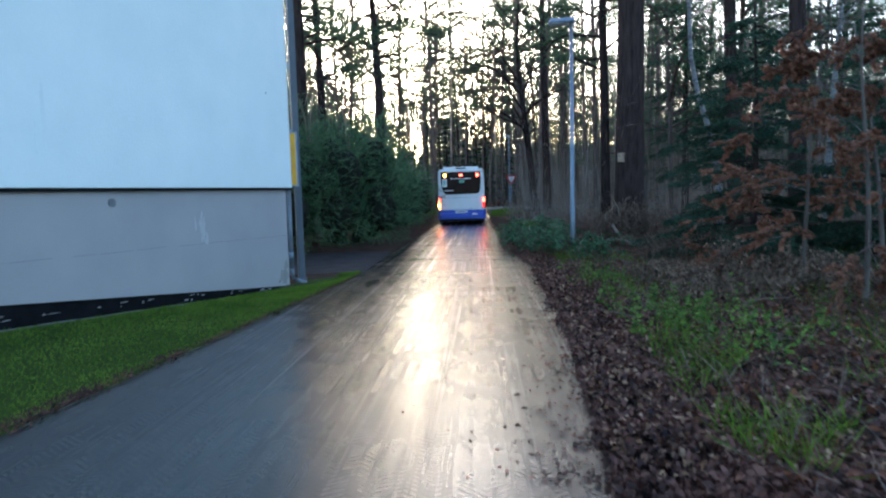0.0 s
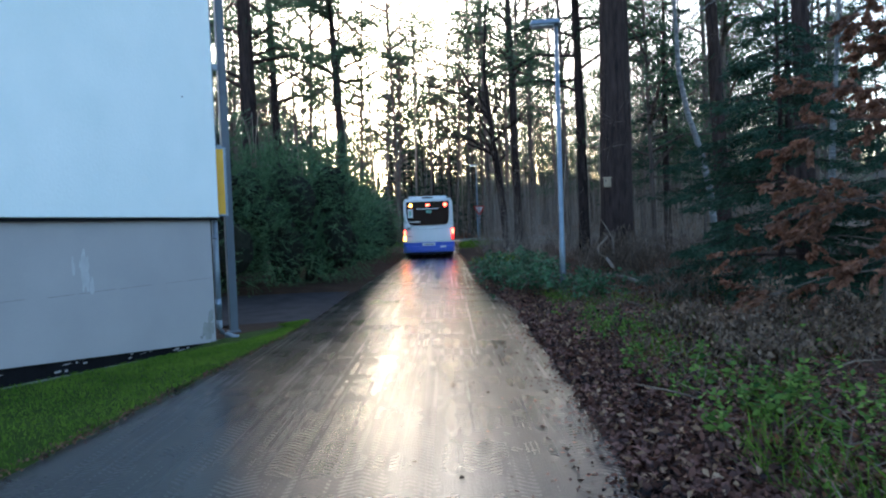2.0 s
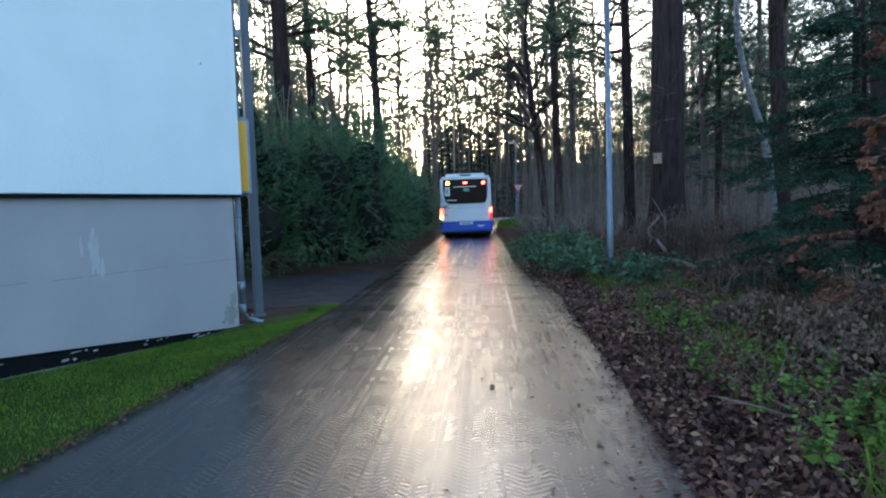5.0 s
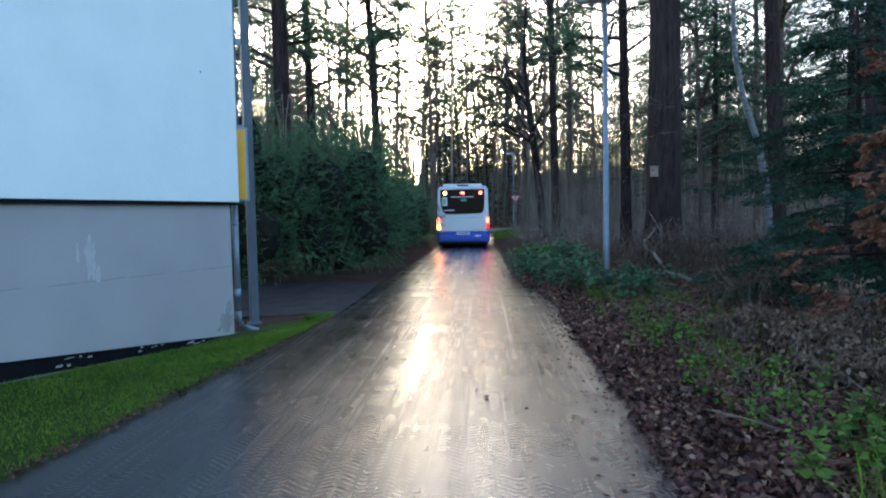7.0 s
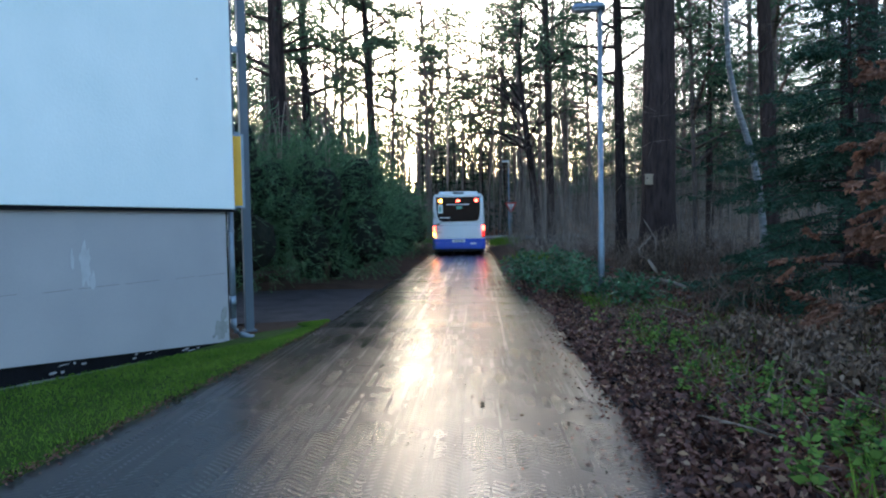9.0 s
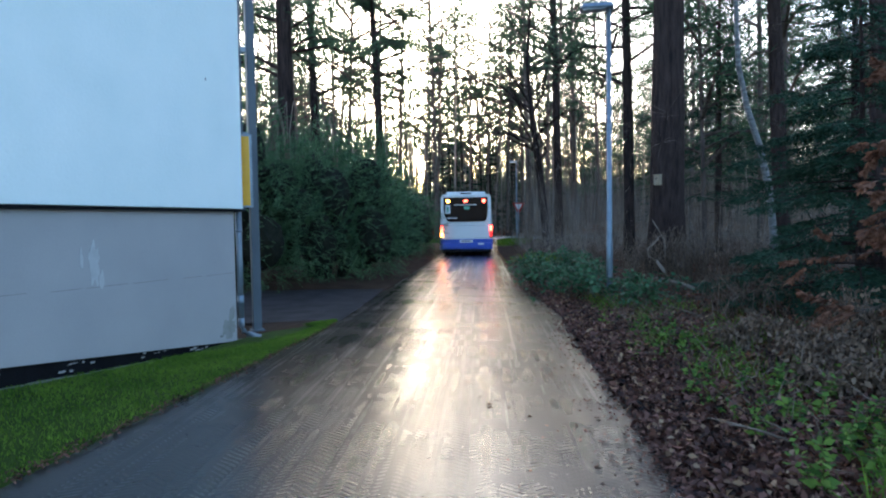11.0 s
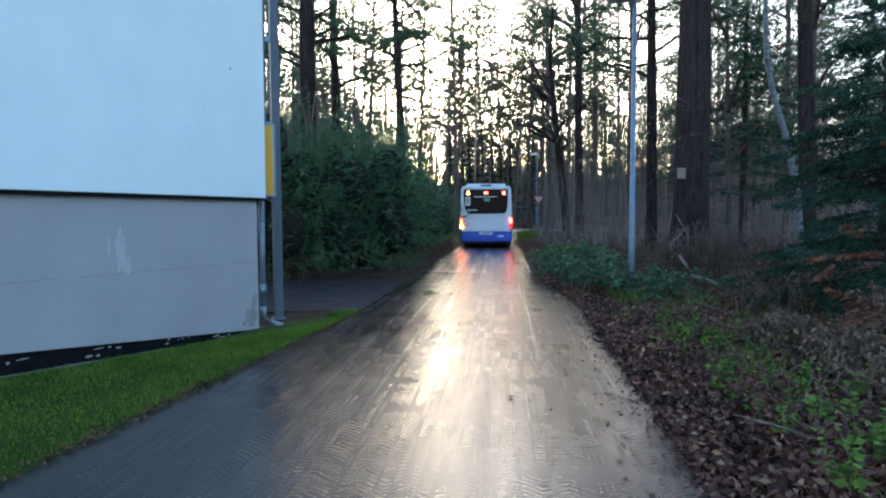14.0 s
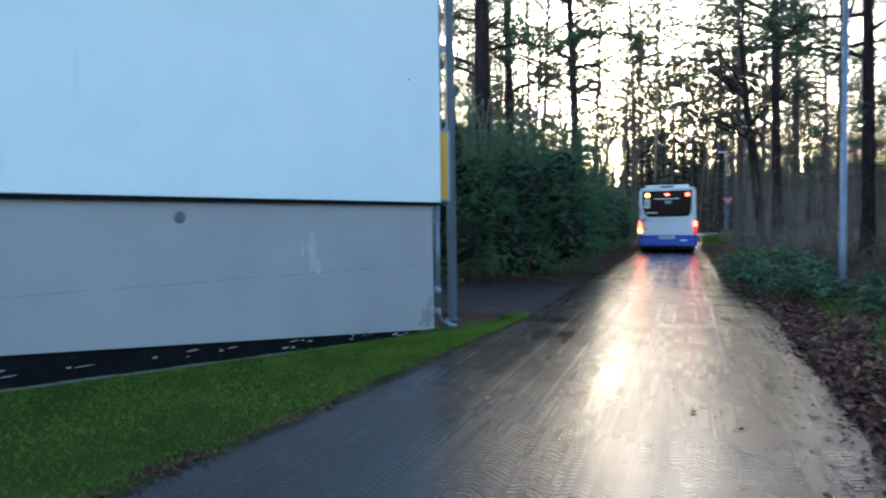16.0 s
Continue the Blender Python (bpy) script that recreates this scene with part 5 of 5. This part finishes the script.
# leafy weeds standing in two patches by the lane
def weed_plant(seed, h, leaf):
    """An upright soft stem with pairs of pointed leaves."""
    r, g = random.Random(seed), np.random.default_rng(seed)
    plant = empty("weed_plant")
    P, A, L, stems = [], [], [], []
    lean = Vector((r.gauss(0, 0.25), r.gauss(0, 0.25), 1)) * h
    b = Vector((0, 0, -0.02))
    stems.append(([b, b + lean * 0.55 + Vector((0, 0, 0.02)), b + lean], [0.004, 0.003, 0.0015]))
    for q in range(9):
        u, a = 0.15 + 0.85 * q / 8, r.uniform(0, 3.14)
        for turn in (0, 1.57, 3.14):
            P.append(tuple(b + lean * u))
            A.append((math.cos(a + turn), math.sin(a + turn), r.uniform(-0.35, 0.5)))
            L.append(leaf * r.uniform(0.7, 1.25) * (1.15 - 0.5 * u))
    tubes("stem", stems, "weed", plant, 4)
    L = np.array(L)
    tagged(quads("leafage", kites(np.array(P), np.array(A), L, L * 0.55, g, 0.12), "weed", plant), kind="stuff")
    return tagged(plant, "upright light green weed with paired pointed leaves", "weed", "green weeds")


weed_kinds = [weed_plant(200 + k, 0.14 + 0.06 * k, 0.055 + 0.009 * k) for k in range(4)]
rw = random.Random(15)
weed_first = [True] * 4
for cx, cy, sx, sy, n, tall in ((1.2, 11.3, 0.2, 0.55, 14, 2), (0.85, 12.3, 0.16, 0.5, 6, 2), (1.3, 7.75, 0.17, 0.4, 9, 4), (1.75, 8.2, 0.26, 0.5, 12, 4), (1.95, 7.2, 0.25, 0.4, 8, 4), (1.35, 9.1, 0.2, 0.3, 7, 3), (2.5, 7.6, 0.35, 0.5, 6, 3)):
    for _ in range(n):
        x, y = rw.gauss(cx, sx), rw.gauss(cy, sy)
        if x < edge(RIGHT, y) + 0.3:
            continue
        k = rw.randrange(tall)
        m = pose(x, y, ground_z(x, y), 0, 0, rw.uniform(0, 360)) @ Matrix.Scale(rw.uniform(0.7, 1.2), 4)
        if weed_first[k]:
            weed_first[k] = False
            weed_kinds[k].matrix_world = m
        else:
            copy_thing(weed_kinds[k], m)

# a gnarled bleached branch lying against the foot of the big pine
gnarl = tagged(empty("gnarled_branch", (2.1, 17.0, 0)), "bleached gnarled dead branch arching out of the brush", "branch")
tubes("branch", [([(0.75, 0.1, 0.05), (0.5, 0.0, 0.15), (0.28, -0.02, 0.25), (0.0, 0.0, 0.33), (-0.14, 0.02, 0.56), (-0.28, 0.0, 0.76)], [0.05, 0.05, 0.045, 0.042, 0.036, 0.03])], "brush", gnarl, 8)
tubes("twig", [([(-0.28, 0.0, 0.76), (-0.43, 0.02, 0.86), (-0.46, 0.0, 1.02), (-0.33, -0.03, 1.13), (-0.2, 0.0, 1.3)], [0.026, 0.022, 0.018, 0.014, 0.006])], "brush", gnarl, 6)
tubes("twig", [([(-0.28, 0.0, 0.76), (-0.1, 0.03, 0.88), (-0.12, 0.05, 1.2), (-0.24, 0.04, 1.42), (-0.37, 0.02, 1.64)], [0.024, 0.02, 0.016, 0.011, 0.005])], "brush", gnarl, 6)
tubes("twig", [([(0.0, 0.0, 0.33), (-0.25, -0.1, 0.42), (-0.5, -0.12, 0.36), (-0.7, -0.1, 0.5)], [0.022, 0.017, 0.012, 0.005])], "brush", gnarl, 6)

# fallen sticks, and leaf wads on the lane
def stick(x, y, yaw, ln):
    s = empty("fallen_stick", (x, y, ground_z(x, y) + 0.05), yaw)
    tubes("stick", [([(0, 0, 0), (ln * 0.3, 0.04, 0.05), (ln * 0.7, -0.03, 0.06), (ln, 0.05, 0.1)], [0.011, 0.009, 0.007, 0.003])], "twig", s, 6)
    tubes("side_twig", [([(ln * 0.5, 0, 0.055), (ln * 0.7, 0.22, 0.12)], [0.008, 0.003])], "twig", s, 5)
    tagged(s, "pale broken stick lying in the leaves", "stick", "fallen sticks")


for x, y, yaw, ln in (((1.6, 9.6, 40, 0.9), (2.0, 9.9, 10, 0.8), (1.3, 9.1, 60, 0.6), (2.7, 8.6, 15, 0.8), (1.9, 13.2, 120, 1.0), (1.2, 7.7, 160, 0.5))):
    stick(x, y, yaw, ln)
for x, y, n in ((-2.18, 11.68, 5), (-0.87, 8.68, 3), (-0.35, 10.2, 4), (-1.9, 20.5, 6), (-2.6, 26, 6), (-3.2, 29, 8)):
    g = np.random.default_rng(int(y * 10))
    P = np.stack([x + g.normal(0, 0.05, n), y + g.normal(0, 0.05, n), np.full(n, 0.008)], 1)
    wad = quads("leaf_wad", kites(P, g.normal(size=(n, 3)) * np.array([1, 1, 0.3]), 0.06, 0.03, g, 0.4), "soil")
    tagged(wad, "small wad of dark wet leaves on the lane", "leaves", "leaf wads", "stuff")

# nest box on the big pine
nest = tagged(empty("nest_box", (2.50, 21.08, 2.70), -38), "small wooden nest box on the pine trunk", "nest box")
nest_body = part("box_body", box(-0.08, -0.08, -0.14, 0.08, 0.08, 0.12, 0.008), "wood", nest)
part("box_roof", box(-0.10, -0.11, 0.12, 0.10, 0.09, 0.145, 0.006), "wood", nest_body)
vs, fs = tube([(0, -0.079, 0.03), (0, -0.084, 0.03)], [0.022, 0.022], 14)
mesh("entrance_hole", vs, fs, "black", nest_body)
part("hanger", box(-0.015, 0.075, -0.2, 0.015, 0.1, 0.26), "wood", nest)
